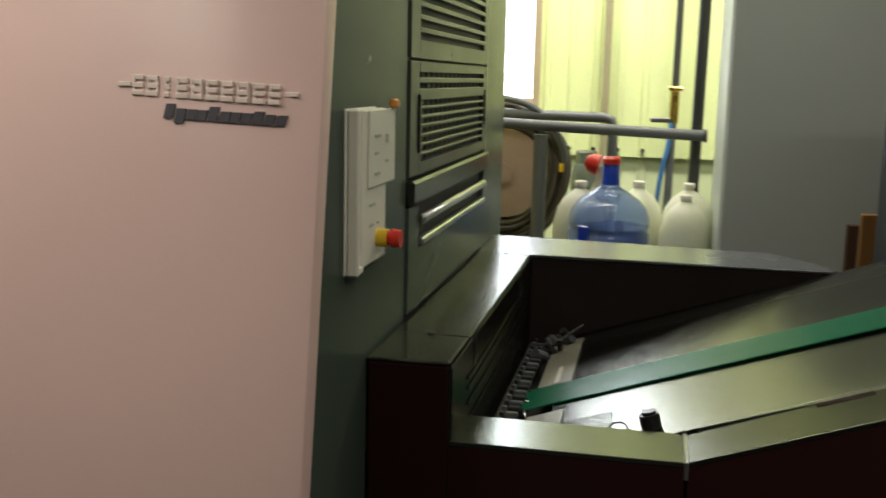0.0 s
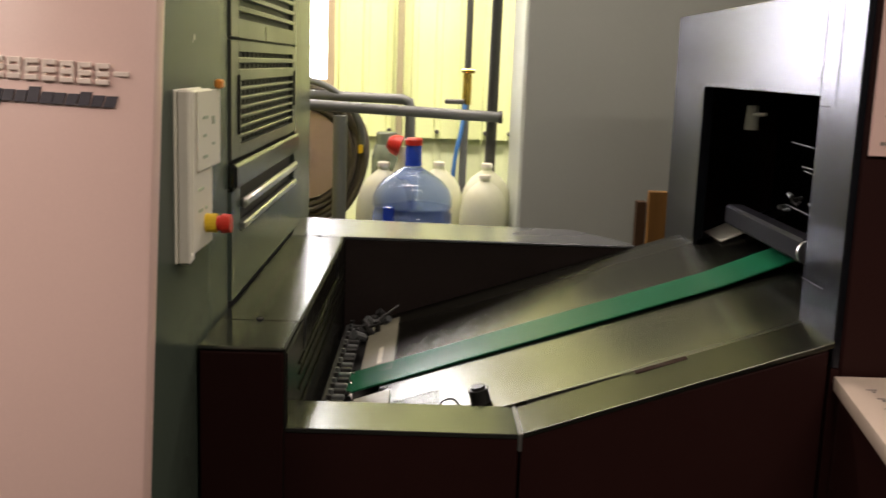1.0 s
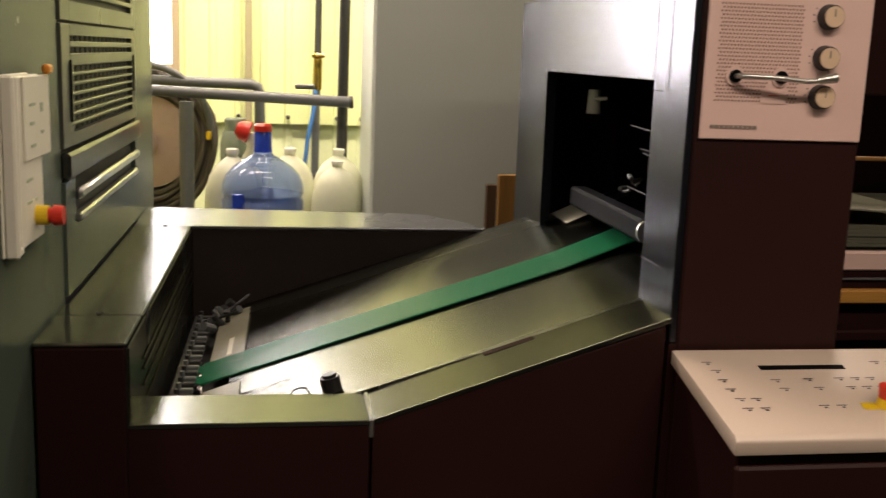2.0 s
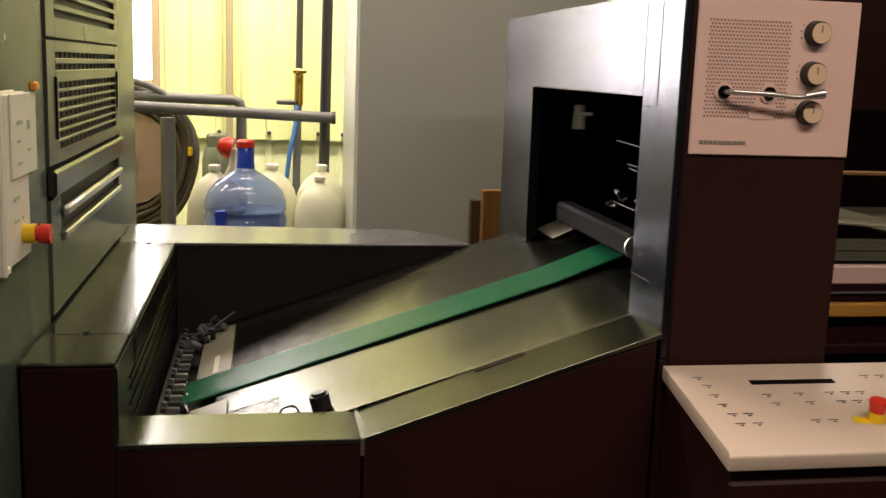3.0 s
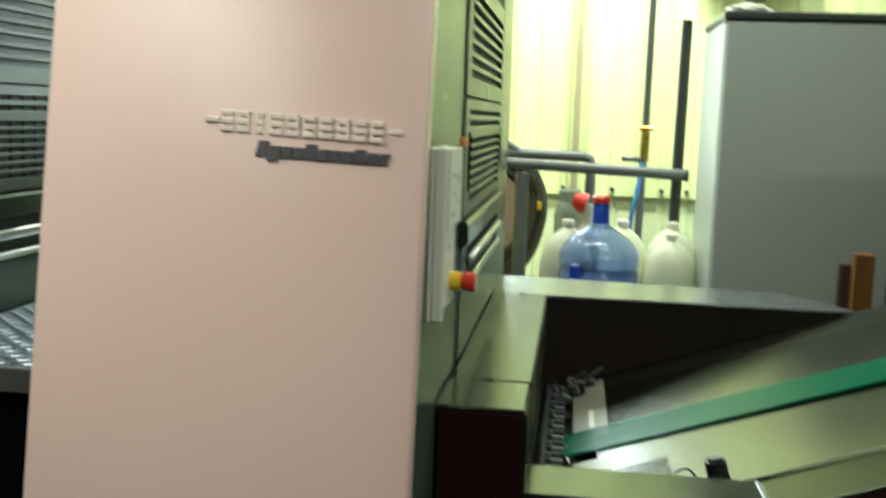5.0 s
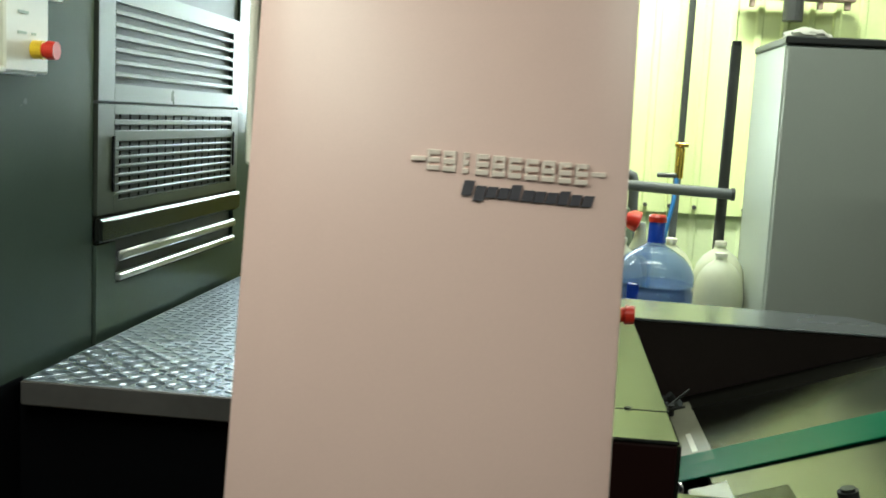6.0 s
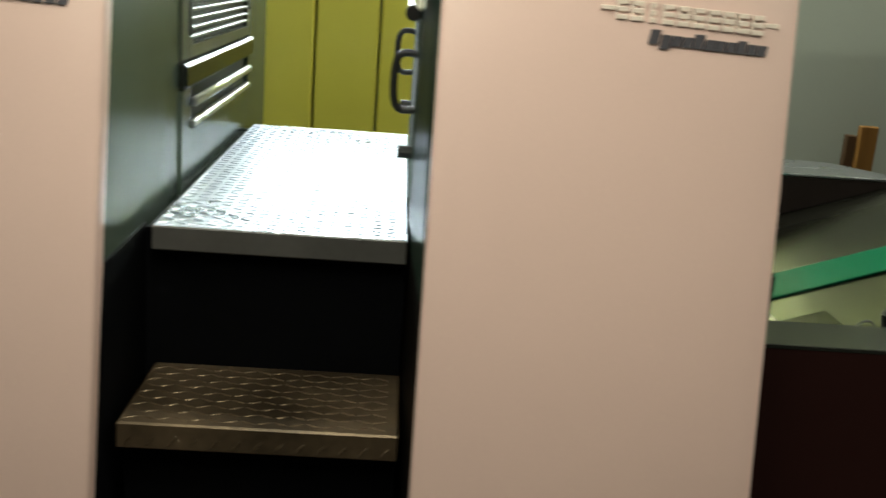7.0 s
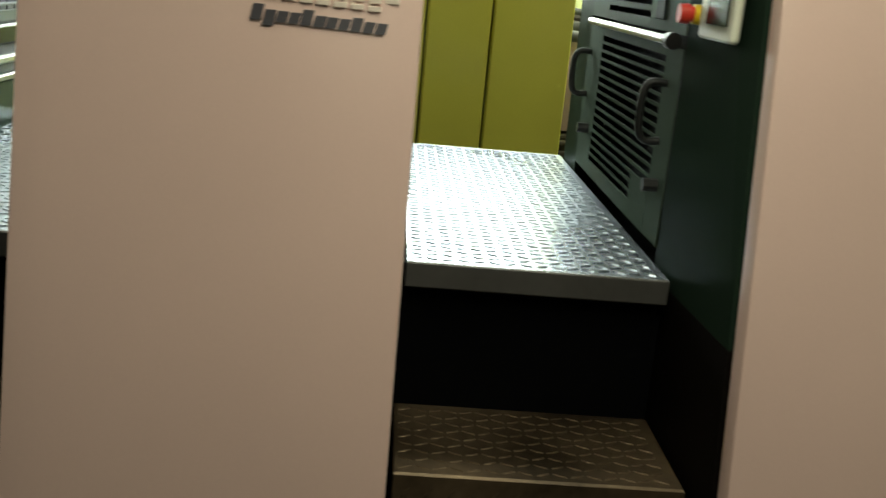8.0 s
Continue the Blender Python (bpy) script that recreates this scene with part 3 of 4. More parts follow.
def board_z(x):
    return 0.736 + 0.325 * (x - 0.17)


def flange_z(x):
    return 0.828 if x < 0.469 else 0.828 + 0.333 * (x - 0.469)


ft = thing("feed_table", 0.46, 0.8, 0.0, "sloping sheet feed table with maroon skirt and grey metal trim", "feed table")
part("skirt_panel", rbox(B(), -0.014, 0.112, FY, FY + 0.02, 0.0, 0.944, 0.003), MAROON, ft, "tall dark maroon end panel")
part("skirt_panel", rbox(B(), 0.1125, 0.467, FY + 0.0005, FY + 0.02, 0.0, 0.824, 0.002), MAROON, ft, "dark maroon skirt panel")
part("skirt_panel", prism(B(), [(0.471, 0.0), (0.922, 0.0), (0.922, 0.972), (0.471, 0.824)], "y", FY + 0.0005, FY + 0.02, 0.002), MAROON, ft, "dark maroon skirt panel")
# grey ledge against the unit, and its inner wall
part("ledge", rbox(B(), -0.016, 0.114, FY - 0.001, 0.424, 0.944, 0.951, 0.0025), TRIM, ft, "grey-green metal ledge")
part("ledge", rbox(B(), -0.016, 0.116, 0.4265, BY - 0.008, 0.944, 0.951, 0.0025), TRIM, ft, "grey-green metal ledge")
for px, py in ((0.058, BY - 0.010), (0.050, 0.430)):
    part("ledge_screw", rod(B(), (px, py, 0.9505), (px, py, 0.9535), 0.006, 12), RUBBER, ft)
inner = part("ledge_wall", rbox(B(), 0.110, 0.118, FY + 0.002, BY - 0.004, 0.60, 0.9435, 0.002), SLOPE, ft)
for z in (0.885, 0.868, 0.842, 0.812):
    part("guide_rail", rbox(B(), 0.1182, 0.1215, 0.40, 1.25, z, z + 0.004, 0.001), SLOPE, inner)
for y in (0.47, 1.06):
    bm = B()
    rbox(bm, 0.1182, 0.1192, y - 0.014, y + 0.014, 0.904, 0.934, 0.0)
    rod(bm, (0.1183, y, 0.934), (0.1192, y, 0.934), 0.0139, 14)
    rod(bm, (0.1183, y, 0.904), (0.1192, y, 0.904), 0.0139, 14)
    part("oval_hole", bm, RUBBER, inner)
# front rim: level, then rising along the slope
rim = part("front_rim", rbox(B(), 0.1155, 0.466, FY - 0.001, 0.392, 0.820, 0.828, 0.001), TRIM, ft, "grey metal front rim")
part("front_rim", prism(B(), [(0.472, 0.8215), (0.930, 0.978), (0.930, 0.986), (0.472, 0.8295)], "y", FY - 0.001, 0.392, 0.001), SLOPE, ft, "dull grey metal sloping rim")
part("rim_joint", rbox(B(), 0.4655, 0.4725, FY - 0.002, 0.390, 0.800, 0.8302, 0.002), ALU, rim, "bright worn joint strip")
part("slot", prism(B(), [(0.660, flange_z(0.660) - 0.003), (0.742, flange_z(0.742) - 0.003), (0.742, flange_z(0.742) + 0.0032), (0.660, flange_z(0.660) + 0.0032)], "y", 0.376, 0.3935), RUST, ft, "rusty slot edge")
# rear guard
part("rear_wall", rbox(B(), 0.118, 0.828, BY, BY + 0.02, 0.30, 0.943, 0.002), INNER, ft, "blackish maroon rear guard wall")
part("rear_rim", prism(B(), [(-0.016, BY - 0.003), (0.830, BY - 0.003), (0.79, 1.36), (0.70, 1.485), (-0.016, 1.555)], "z", 0.9435, 0.951, 0.0025), RIM_PALE, ft, "broad grey metal rear rim, pale sheen put into its colour")
part("rear_skirt", rbox(B(), 0.01, 0.70, 1.40, 1.42, 0.0, 0.942), MAROON, ft)
# sloping board
XB0, XB1 = 0.235, 1.15
part("board", prism(B(), [(XB0, board_z(XB0) - 0.012), (XB1, board_z(XB1) - 0.012), (XB1, board_z(XB1)), (XB0, board_z(XB0))], "y", 0.3923, BY - 0.002, 0.0008), STEEL, ft, "brushed steel feed board")
bm = B()
for k in range(26):
    y = 0.415 + k * 0.0065
    prism(bm, [(0.262, board_z(0.262)), (0.34 + 0.012, board_z(0.352)), (0.352, board_z(0.352) + 0.0012), (0.262, board_z(0.262) + 0.0012)], "y", y, y + 0.0025)
part("board_ribs", bm, STEEL, ft)
# green tape belt
def belt_z(x):
    return board_z(x) + 0.0015 + 0.006 * max(0.0, x - 0.17) + 0.07 * max(0.0, x - 0.88)


bm = B()
bx = (0.145, 0.88, 1.02)
prism(bm, [(x, belt_z(x)) for x in bx] + [(x, belt_z(x) + 0.002) for x in reversed(bx)], "y", 0.698, 0.834)
belt = part("belt", bm, BELT, ft, "green ribbed conveyor tape")
for k in range(15):
    y = 0.701 + k * 0.0088
    part("belt_rib", prism(B(), [(x, belt_z(x) + 0.0018) for x in bx] + [(x, belt_z(x) + 0.0030) for x in reversed(bx)], "y", y, y + 0.0070), BELT_RIB, belt)
# gripper gear at the low end
part("gripper_pit", rbox(B(), 0.119, 0.240, 0.395, BY - 0.003, 0.55, 0.690), VOID, ft)
for y0, y1 in ((0.42, 0.645), (0.772, 1.20)):
    plate = part("guide_plate", prism(B(), [(0.190, board_z(0.190) + 0.001), (0.258, board_z(0.258) + 0.002), (0.258, board_z(0.258) + 0.005), (0.190, board_z(0.190) + 0.004)], "y", y0, y1, 0.001), GUIDE, ft, "worn olive-grey metal guide plate")
part("guide_slot", prism(B(), [(0.222, board_z(0.222) + 0.0045), (0.232, board_z(0.232) + 0.0055), (0.232, board_z(0.232) + 0.0065), (0.222, board_z(0.222) + 0.0055)], "y", 0.84, 0.96), CREAM, plate)
bm = B()
rbox(bm, 0.128, 0.150, 0.42, 1.22, 0.728, 0.742, 0.002)
bar = part("gripper_bar", bm, VOID, ft, "oily gripper bar")
part("gauge_strip", rbox(B(), 0.1515, 0.1645, 0.42, 1.20, 0.733, 0.7395, 0.001), GUIDE, ft, "worn notched gauge strip")
for k in range(22):
    y = 0.44 + k * 0.035
    bm = B()
    rbox(bm, 0.140, 0.172, y, y + 0.012, 0.741, 0.751, 0.002)
    rod(bm, (0.146, y + 0.006, 0.740), (0.146, y + 0.006, 0.762), 0.005, 8)
    part("gripper_finger", bm, VOID if k % 2 else PIPE, bar)
bm = B()
for k in range(28):
    a = k * 0.75
    y = 0.62 + k * 0.008
    tube(bm, [(0.176 + 0.009 * math.cos(a + j * 0.5), y + j * 0.0013, 0.735 + 0.009 * math.sin(a + j * 0.5)) for j in range(7)], 0.0012, 5)
part("spring", bm, CHROME, ft)
rng = random.Random(4)
for k in range(14):
    p = Vector((0.16 + rng.random() * 0.08, 1.08 + rng.random() * 0.15, 0.735 + rng.random() * 0.02))
    q = p + Vector((rng.uniform(-0.03, 0.03), rng.uniform(-0.03, 0.03), rng.uniform(0.0, 0.035)))
    part("link_rod", rod(B(), p, q, 0.005 + rng.random() * 0.006, 9), VOID if k % 3 else PIPE, ft, "dark oily link")
for p, q in (((0.20, 1.13, 0.77), (0.255, 1.19, 0.80)), ((0.19, 1.11, 0.765), (0.235, 1.09, 0.785))):
    part("link_rod", rod(B(), p, q, 0.003, 8), VOID, ft)
# knob and wire loop on the board, behind the front rim
bm = B()
rod(bm, (0.418, 0.44, board_z(0.418)), (0.412, 0.44, board_z(0.418) + 0.024), 0.017, 18)
rod(bm, (0.4125, 0.44, board_z(0.418) + 0.023), (0.411, 0.44, board_z(0.418) + 0.029), 0.012, 18)
part("side_guide_knob", bm, RUBBER, ft, "black knurled knob", True)
part("wire_loop", tube(B(), curve_points([(0.345, 0.43, board_z(0.345)), (0.352, 0.43, board_z(0.345) + 0.026), (0.372, 0.43, board_z(0.345) + 0.032), (0.385, 0.43, board_z(0.385))], 5), 0.0022, 6), RUBBER, ft)

# ---- feeder head ----
fh = thing("feeder_head", 1.07, 0.8, 0.0, "tall feeder head with lilac-grey side, maroon front and pink control plate", "paper feeder")
FX, FXR, FTOP = 0.928, 1.208, 1.506
# side face round a rectangular opening
side = part("front_post", rbox(B(), FX, FX + 0.012, FY, 0.416, 0.945, FTOP, 0.002), LILAC, fh, "lilac-grey metal side post")
part("lower_post", rbox(B(), FX, FX + 0.012, FY, 0.416, 0.0, 0.9445), MAROON, fh, "dark maroon lower post")
part("side_panel", prism(B(), [(1.395, 0.0), (1.395, FTOP), (0.4165, FTOP), (0.4165, 1.343), (1.1125, 1.343), (1.1125, 0.0)], "x", FX, FX + 0.012, 0.0015), LILAC, fh, "lilac-grey metal panel round the dark opening")
part("opening_lip", rbox(B(), FX - 0.003, FX + 0.02, 1.106, 1.1122, 1.0, 1.3425, 0.001), LILAC, fh)
for y0, y1, z0, z1 in ((0.350, 0.3512, 1.330, 1.495), (0.372, 0.416, 1.3275, 1.3290), (0.330, 0.416, 1.052, 1.0532)):
    part("panel_joint", rbox(B(), FX - 0.0008, FX, y0, y1, z0, z1), VOID, side)
part("jamb", rbox(B(), FX + 0.0125, FX + 0.14, 0.395, 0.4155, 0.95, 1.36, 0.002), LILAC, fh)
part("front_plate", rbox(B(), FX + 0.0125, FXR, FY, FY + 0.018, 0.0, FTOP, 0.004), MAROON, fh, "dark maroon front plate")
part("top_plate", rbox(B(), FX + 0.0125, FXR, FY + 0.019, 1.395, FTOP - 0.02, FTOP - 0.002, 0.002), LILAC, fh)
part("back_plate", rbox(B(), FX + 0.0125, FXR, 1.375, 1.394, 0.0, FTOP - 0.022), MAROON, fh)
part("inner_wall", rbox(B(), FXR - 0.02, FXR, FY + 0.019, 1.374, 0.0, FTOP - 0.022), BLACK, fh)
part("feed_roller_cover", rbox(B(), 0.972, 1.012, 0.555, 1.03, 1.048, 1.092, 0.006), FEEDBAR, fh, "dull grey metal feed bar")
bm = B()
rod(bm, (0.985, 0.548, 1.070), (0.985, 0.555, 1.070), 0.021, 18)
part("roller_end", bm, ALU, fh, "pale round roller end")
for k in range(8):
    z = 1.105 + 0.021 * k + 0.006 * (k % 2)
    bm = B()
    rod(bm, (1.05 + 0.02 * (k % 3), 0.44, z), (1.04 + 0.03 * (k % 2), 0.84 - 0.07 * (k % 3), z + 0.012), 0.0016, 8)
    rod(bm, (1.045, 0.60 - 0.03 * (k % 3), z - 0.006), (1.045, 0.60 - 0.03 * (k % 3), z + 0.014), 0.0045, 10)
    rbox(bm, 1.02, 1.07, 0.43, 0.462, z - 0.008, z + 0.006, 0.003)
    part("suction_rod", bm, VOID, fh, "oily metal rod")
rng = random.Random(7)
for k in range(16):
    x, y, z = 1.03 + rng.random() * 0.08, 0.66 + rng.random() * 0.20, 1.10 + rng.random() * 0.05
    part("link_rod", rod(B(), (x, y, z), (x + rng.uniform(-0.03, 0.03), y + rng.uniform(-0.04, 0.04), z + rng.uniform(-0.01, 0.03)), 0.0025 + rng.random() * 0.003, 7), PIPE if k % 3 == 0 else PIPE_DARK, fh)
bm = B()
rod(bm, (1.03, 1.08, 1.252), (1.03, 1.08, 1.306), 0.016, 14, 0.013)
rod(bm, (1.03, 1.08, 1.285), (1.03, 0.99, 1.290), 0.004, 8)
part("pendant_nozzle", bm, CREAM, fh, "pale hanging nozzle", True)
part("paper_scrap", prism(B(), [(0.975, board_z(0.975) + 0.004), (1.025, board_z(1.025) + 0.010), (1.025, board_z(1.025) + 0.0125), (0.975, board_z(0.975) + 0.0065)], "y", 1.05, 1.19), CLOTH, fh, "white paper scrap")
# pink control plate
PX0, PX1, PZ0, PZ1 = 0.947, 1.205, 1.263, 1.495
plate = part("control_plate", rbox(B(), PX0, PX1, FY - 0.006, FY - 0.0005, PZ0, PZ1, 0.0015), PINK, fh, "pink metal control plate")
bm = B()
for j in range(27):
    z = PZ0 + 0.058 + j * 0.0054
    for i in range(24):
        x = PX0 + 0.0195 + i * 0.0054 + (0.0027 if j % 2 else 0.0)
        if 14 < i < 21 and j < 8:
            continue
        rbox(bm, x - 0.0015, x + 0.0015, FY - 0.0066, FY - 0.0058, z - 0.0013, z + 0.0013)
holes = part("perforation", bm, PERF, plate, "grid of small dark holes")
holes["kind"] = "stuff"


def knob(x, z):
    k = part("dial_knob", rod(B(), (x, FY - 0.006, z), (x, FY - 0.021, z), 0.0190, 24, 0.0172), RUBBER, plate, "black dial with a pale cap", True)
    part("dial_cap", rod(B(), (x, FY - 0.021, z), (x, FY - 0.024, z), 0.0152, 24), CAP, k)
    part("pointer", rbox(B(), x - 0.001, x + 0.001, FY - 0.0248, FY - 0.0238, z, z + 0.011), GREYINK, k)
    bm = B()
    for j in range(3):
        a = radians(150 + 24 * j)
        rbox(bm, x + 0.024 * math.cos(a) - 0.001, x + 0.024 * math.cos(a) + 0.001, FY - 0.0068, FY - 0.0058, z + 0.024 * math.sin(a) - 0.001, z + 0.024 * math.sin(a) + 0.001)
    part("dial_scale", bm, INK, k)


for x, z in ((1.134, 1.4475), (1.133, 1.3875), (1.132, 1.330)):
    knob(x, z)
for x in (0.994, 1.066):
    bm = B()
    rod(bm, (x, FY - 0.006, 1.357), (x, FY - 0.009, 1.357), 0.0145, 20)
    seat = part("socket_ring", bm, PINK, plate)
    part("socket_hole", rod(B(), (x, FY - 0.009, 1.357), (x, FY - 0.013, 1.357), 0.0095, 18), BLACK, seat)
part("swing_lever", tube(B(), curve_points([(0.994, FY - 0.012, 1.357), (1.002, FY - 0.028, 1.3575), (1.050, FY - 0.036, 1.356), (1.09, FY - 0.038, 1.353), (1.118, FY - 0.038, 1.355), (1.135, FY - 0.038, 1.359)], 6), 0.0040, 10), ALU, plate, "thin pale metal lever", True)
part("lever_grip", rod(B(), (1.108, FY - 0.038, 1.3545), (1.138, FY - 0.038, 1.3595), 0.0050, 12, 0.0078), ALU, plate, "", True)
bm = B()
rbox(bm, 1.037, 1.078, FY - 0.0075, FY - 0.0058, 1.318, 1.338)
lab = part("maker_tag", bm, PINK, plate)
part("tag_mark", rbox(B(), 1.049, 1.065, FY - 0.0082, FY - 0.0072, 1.329, 1.3305), RED, lab)
bm = B()
for k in range(10):
    rbox(bm, 0.962 + 0.0075 * k, 0.968 + 0.0075 * k, FY - 0.0075, FY - 0.0058, 1.2795, 1.2845)
part("small_emblem", bm, GREYINK, plate, "small grey emblem blocks")

# ---- control console in front of the feeder ----
cc = thing("control_console", 1.15, 0.1, 0.0, "control desk with pale sloping key panel and dark maroon base", "control desk")


def desk_z(y):
    return 0.889 + (0.937 - 0.889) * (y - 0.01) / 0.25


top_poly = [(0.012, desk_z(0.012) - 0.027), (0.258, desk_z(0.258) - 0.022), (0.258, desk_z(0.258)), (0.018, desk_z(0.018)), (0.010, desk_z(0.01) - 0.006)]
desk = part("desk_top", prism(B(), top_poly, "x", 0.930, 1.62, 0.003), DESK, cc, "pale laminate key panel", True)
part("base", prism(B(), [(0.03, 0.0), (0.255, 0.0), (0.255, desk_z(0.255) - 0.024), (0.025, desk_z(0.025) - 0.024), (0.025, 0.80), (0.03, 0.77)], "x", 0.94, 1.60, 0.003), MAROON, cc, "dark maroon cabinet base")
part("drawer_edge", rbox(B(), 0.935, 1.61, 0.012, 0.0245, 0.770, 0.846, 0.004), MAROON, cc)


def desk_mark(bm, x0, x1, y0, y1, h=0.0006):
    v = [bm.verts.new((x, y, desk_z(y) + h)) for x, y in ((x0, y0), (x1, y0), (x1, y1), (x0, y1))]
    bm.faces.new(v)


bm = B()
prism(bm, [(0.192, desk_z(0.192) - 0.001), (0.204, desk_z(0.204) - 0.001), (0.204, desk_z(0.204) + 0.001), (0.192, desk_z(0.192) + 0.001)], "x", 1.047, 1.184)
part("display_slot", bm, BLACK, desk, "narrow dark display slot")
for x, y in ((0.962, 0.215), (0.967, 0.190), (0.966, 0.162), (0.967, 0.135), (0.970, 0.108), (0.994, 0.108), (0.970, 0.082), (0.996, 0.082), (1.048, 0.160), (1.050, 0.135), (1.10, 0.162), (1.104, 0.136), (1.150, 0.163), (1.176, 0.163), (1.20, 0.163), (1.155, 0.137), (1.18, 0.137), (1.205, 0.137), (1.086, 0.086), (1.113, 0.086), (1.235, 0.212), (1.262, 0.212)):
    bm = B()
    desk_mark(bm, x, x + 0.016, y, y + 0.0024)
    part("key_mark", bm, INK, desk)
    bm = B()
    desk_mark(bm, x + 0.006, x + 0.011, y - 0.0062, y - 0.0026)
    part("key_mark", bm, INK, desk)
bm = B()
desk_mark(bm, 1.150, 1.218, 0.074, 0.092, 0.0009)
part("warning_patch", bm, YELLOW, desk)
bz = desk_z(0.083)
st = part("stop_collar", rod(B(), (1.184, 0.083, bz), (1.184, 0.081, bz + 0.014), 0.0130, 20, 0.0105), YELLOW, desk, "", True)
bm = B()
rod(bm, (1.184, 0.081, bz + 0.014), (1.184, 0.080, bz + 0.020), 0.011, 18)
rod(bm, (1.184, 0.080, bz + 0.020), (1.184, 0.078, bz + 0.031), 0.0118, 20, 0.0134)
part("stop_button", bm, RED, st, "red mushroom button", True)

# ---- pile bay beyond the feeder ----
pb = thing("paper_pile_bay", 1.7, 0.9, 0.0, "dark paper pile bay with pink cross panel and rails", "paper feeder")
part("back_guard", rbox(B(), 1.212, 2.3, 1.20, 1.22, 0.0, 1.60), MAROON, pb)
part("upper_guard", rbox(B(), 1.214, 2.3, 0.62, 0.64, 1.325, 1.62, 0.004), MAROON, pb)
part("guard_rail", rbox(B(), 1.214, 2.3, 0.60, 0.62, 1.203, 1.210, 0.002), WOOD, pb)
part("cross_panel", rbox(B(), 1.214, 2.3, 0.60, 0.62, 0.990, 1.027, 0.003), PINK, pb, "pink metal cross panel")
part("dark_panel", rbox(B(), 1.214, 2.3, 0.605, 0.62, 0.80, 0.988, 0.003), MAROON, pb)
part("thin_rail", rbox(B(), 1.214, 2.3, 0.597, 0.605, 0.972, 0.976, 0.001), PIPE, pb)
part("lower_rail", rbox(B(), 1.214, 2.3, 0.55, 0.60, 0.862, 0.884, 0.004), MAROON, pb)
timber = tagged(part("timber_beam", rbox(B(), 1.216, 2.3, 0.575, 0.5965, 0.930, 0.957, 0.003), TIMBER, pb, "orange timber batten"), "orange timber batten")
stack = thing("paper_stack", 1.75, 0.95, 0.0, "stack of greyish paper sheets in the pile bay", "paper stack")
rng = random.Random(9)
for k in range(24):
    z = 0.90 + k * 0.007
    o = rng.uniform(-0.012, 0.012)
    part("ream", rbox(B(), 1.24 + o, 2.2 + o, 0.66 + rng.uniform(0, 0.012), 1.18, z, z + 0.0066), PAPER, stack)
part("loose_sheet", prism(B(), [(1.222, 1.098), (1.36, 1.106), (1.62, 1.092), (1.62, 1.094), (1.36, 1.110), (1.222, 1.104)], "y", 0.645, 1.02), GUIDE, stack, "pale crumpled sheet")
part("pallet", rbox(B(), 1.22, 2.22, 0.65, 1.19, 0.0, 0.898, 0.004), BLACK, stack)

# ---- yellow lockers behind the units ----
LY, LZ = 2.35, 1.365


def locker(x0, x1, label):
    c = thing("locker", (x0 + x1) / 2, LY + 0.25, 0.0, label, "locker", "row of yellow lockers")
    part("body", rbox(B(), x0 + 0.002, x1 - 0.002, LY + 0.018, LY + 0.5, 0.0, LZ, 0.004), LOCKER, c)
    d = part("door", rbox(B(), x0 + 0.005, x1 - 0.005, LY, LY + 0.0175, 0.08, LZ - 0.006, 0.004), LOCKER, c, "plain yellow steel door")
    return c, d


for x0, x1, label in ((-1.079, -0.826, "yellow painted steel locker"), (-0.824, -0.600, "yellow painted steel locker"), (-0.598, -0.316, "yellow painted steel locker with a wide door")):
    locker(x0, x1, label)

# ---- grey electrical cabinet ----
cab = thing("electrical_cabinet", 1.0, 2.45, 0.0, "tall plain grey enamelled cabinet with dark lid", "cabinet")
part("body", rbox(B(), 0.616, 1.46, 2.214, 2.72, 0.0, 1.70, 0.006), CABINET, cab)
part("door", rbox(B(), 0.622, 1.454, 2.198, 2.2135, 0.06, 1.694, 0.004), CABINET, cab, "plain grey cabinet door")
part("lid", rbox(B(), 0.612, 1.466, 2.195, 2.725, 1.7005, 1.726, 0.005), PIPE_DARK, cab, "dark lid edge")
rag = thing("cloth_bundle", 0.72, 2.3, 1.726, "crumpled white cloth lying on the grey cabinet", "cloth")
bm = B()
bmesh.ops.create_icosphere(bm, subdivisions=3, radius=1.0)
for v in bm.verts:
    k = 1 + 0.25 * noise.noise(v.co * 2.3)
    v.co = Vector((0.70 + v.co.x * 0.075 * k, 2.30 + v.co.y * 0.06 * k, 1.727 + max(0, v.co.z + 0.3) * 0.026 * k))
part("cloth", bm, CLOTH, rag, "", True)
br = thing("pipe_bracket", 0.8, 3.6, 1.9, "brown pipe bracket with dark valve on the wall", "bracket")
bm = B()
rbox(bm, 0.70, 1.20, 3.64, 3.70, 2.020, 2.050, 0.004)
for hx in (0.74, 1.04, 1.16):
    rbox(bm, hx, hx + 0.022, 3.65, 3.69, 1.985, 2.019, 0.003)
part("rail", bm, REEL, br)
part("valve_body", rod(B(), (0.92, 3.60, 1.92), (0.92, 3.60, 2.10), 0.045, 16), PIPE_DARK, br)

# ---- bench with bottles, behind the feed table ----
BZ = 0.665
bench = thing("bench", 0.35, 2.45, 0.0, "plain grey steel bench holding plastic bottles", "bench")
part("bench_top", rbox(B(), -0.02, 0.60, 2.02, 2.68, BZ - 0.03, BZ, 0.004), PIPE, bench)
for x in (0.0, 0.56):
    for y in (2.04, 2.64):
        part("leg", rbox(B(), x, x + 0.03, y, y + 0.03, 0.0, BZ - 0.0305, 0.003), PIPE, bench)

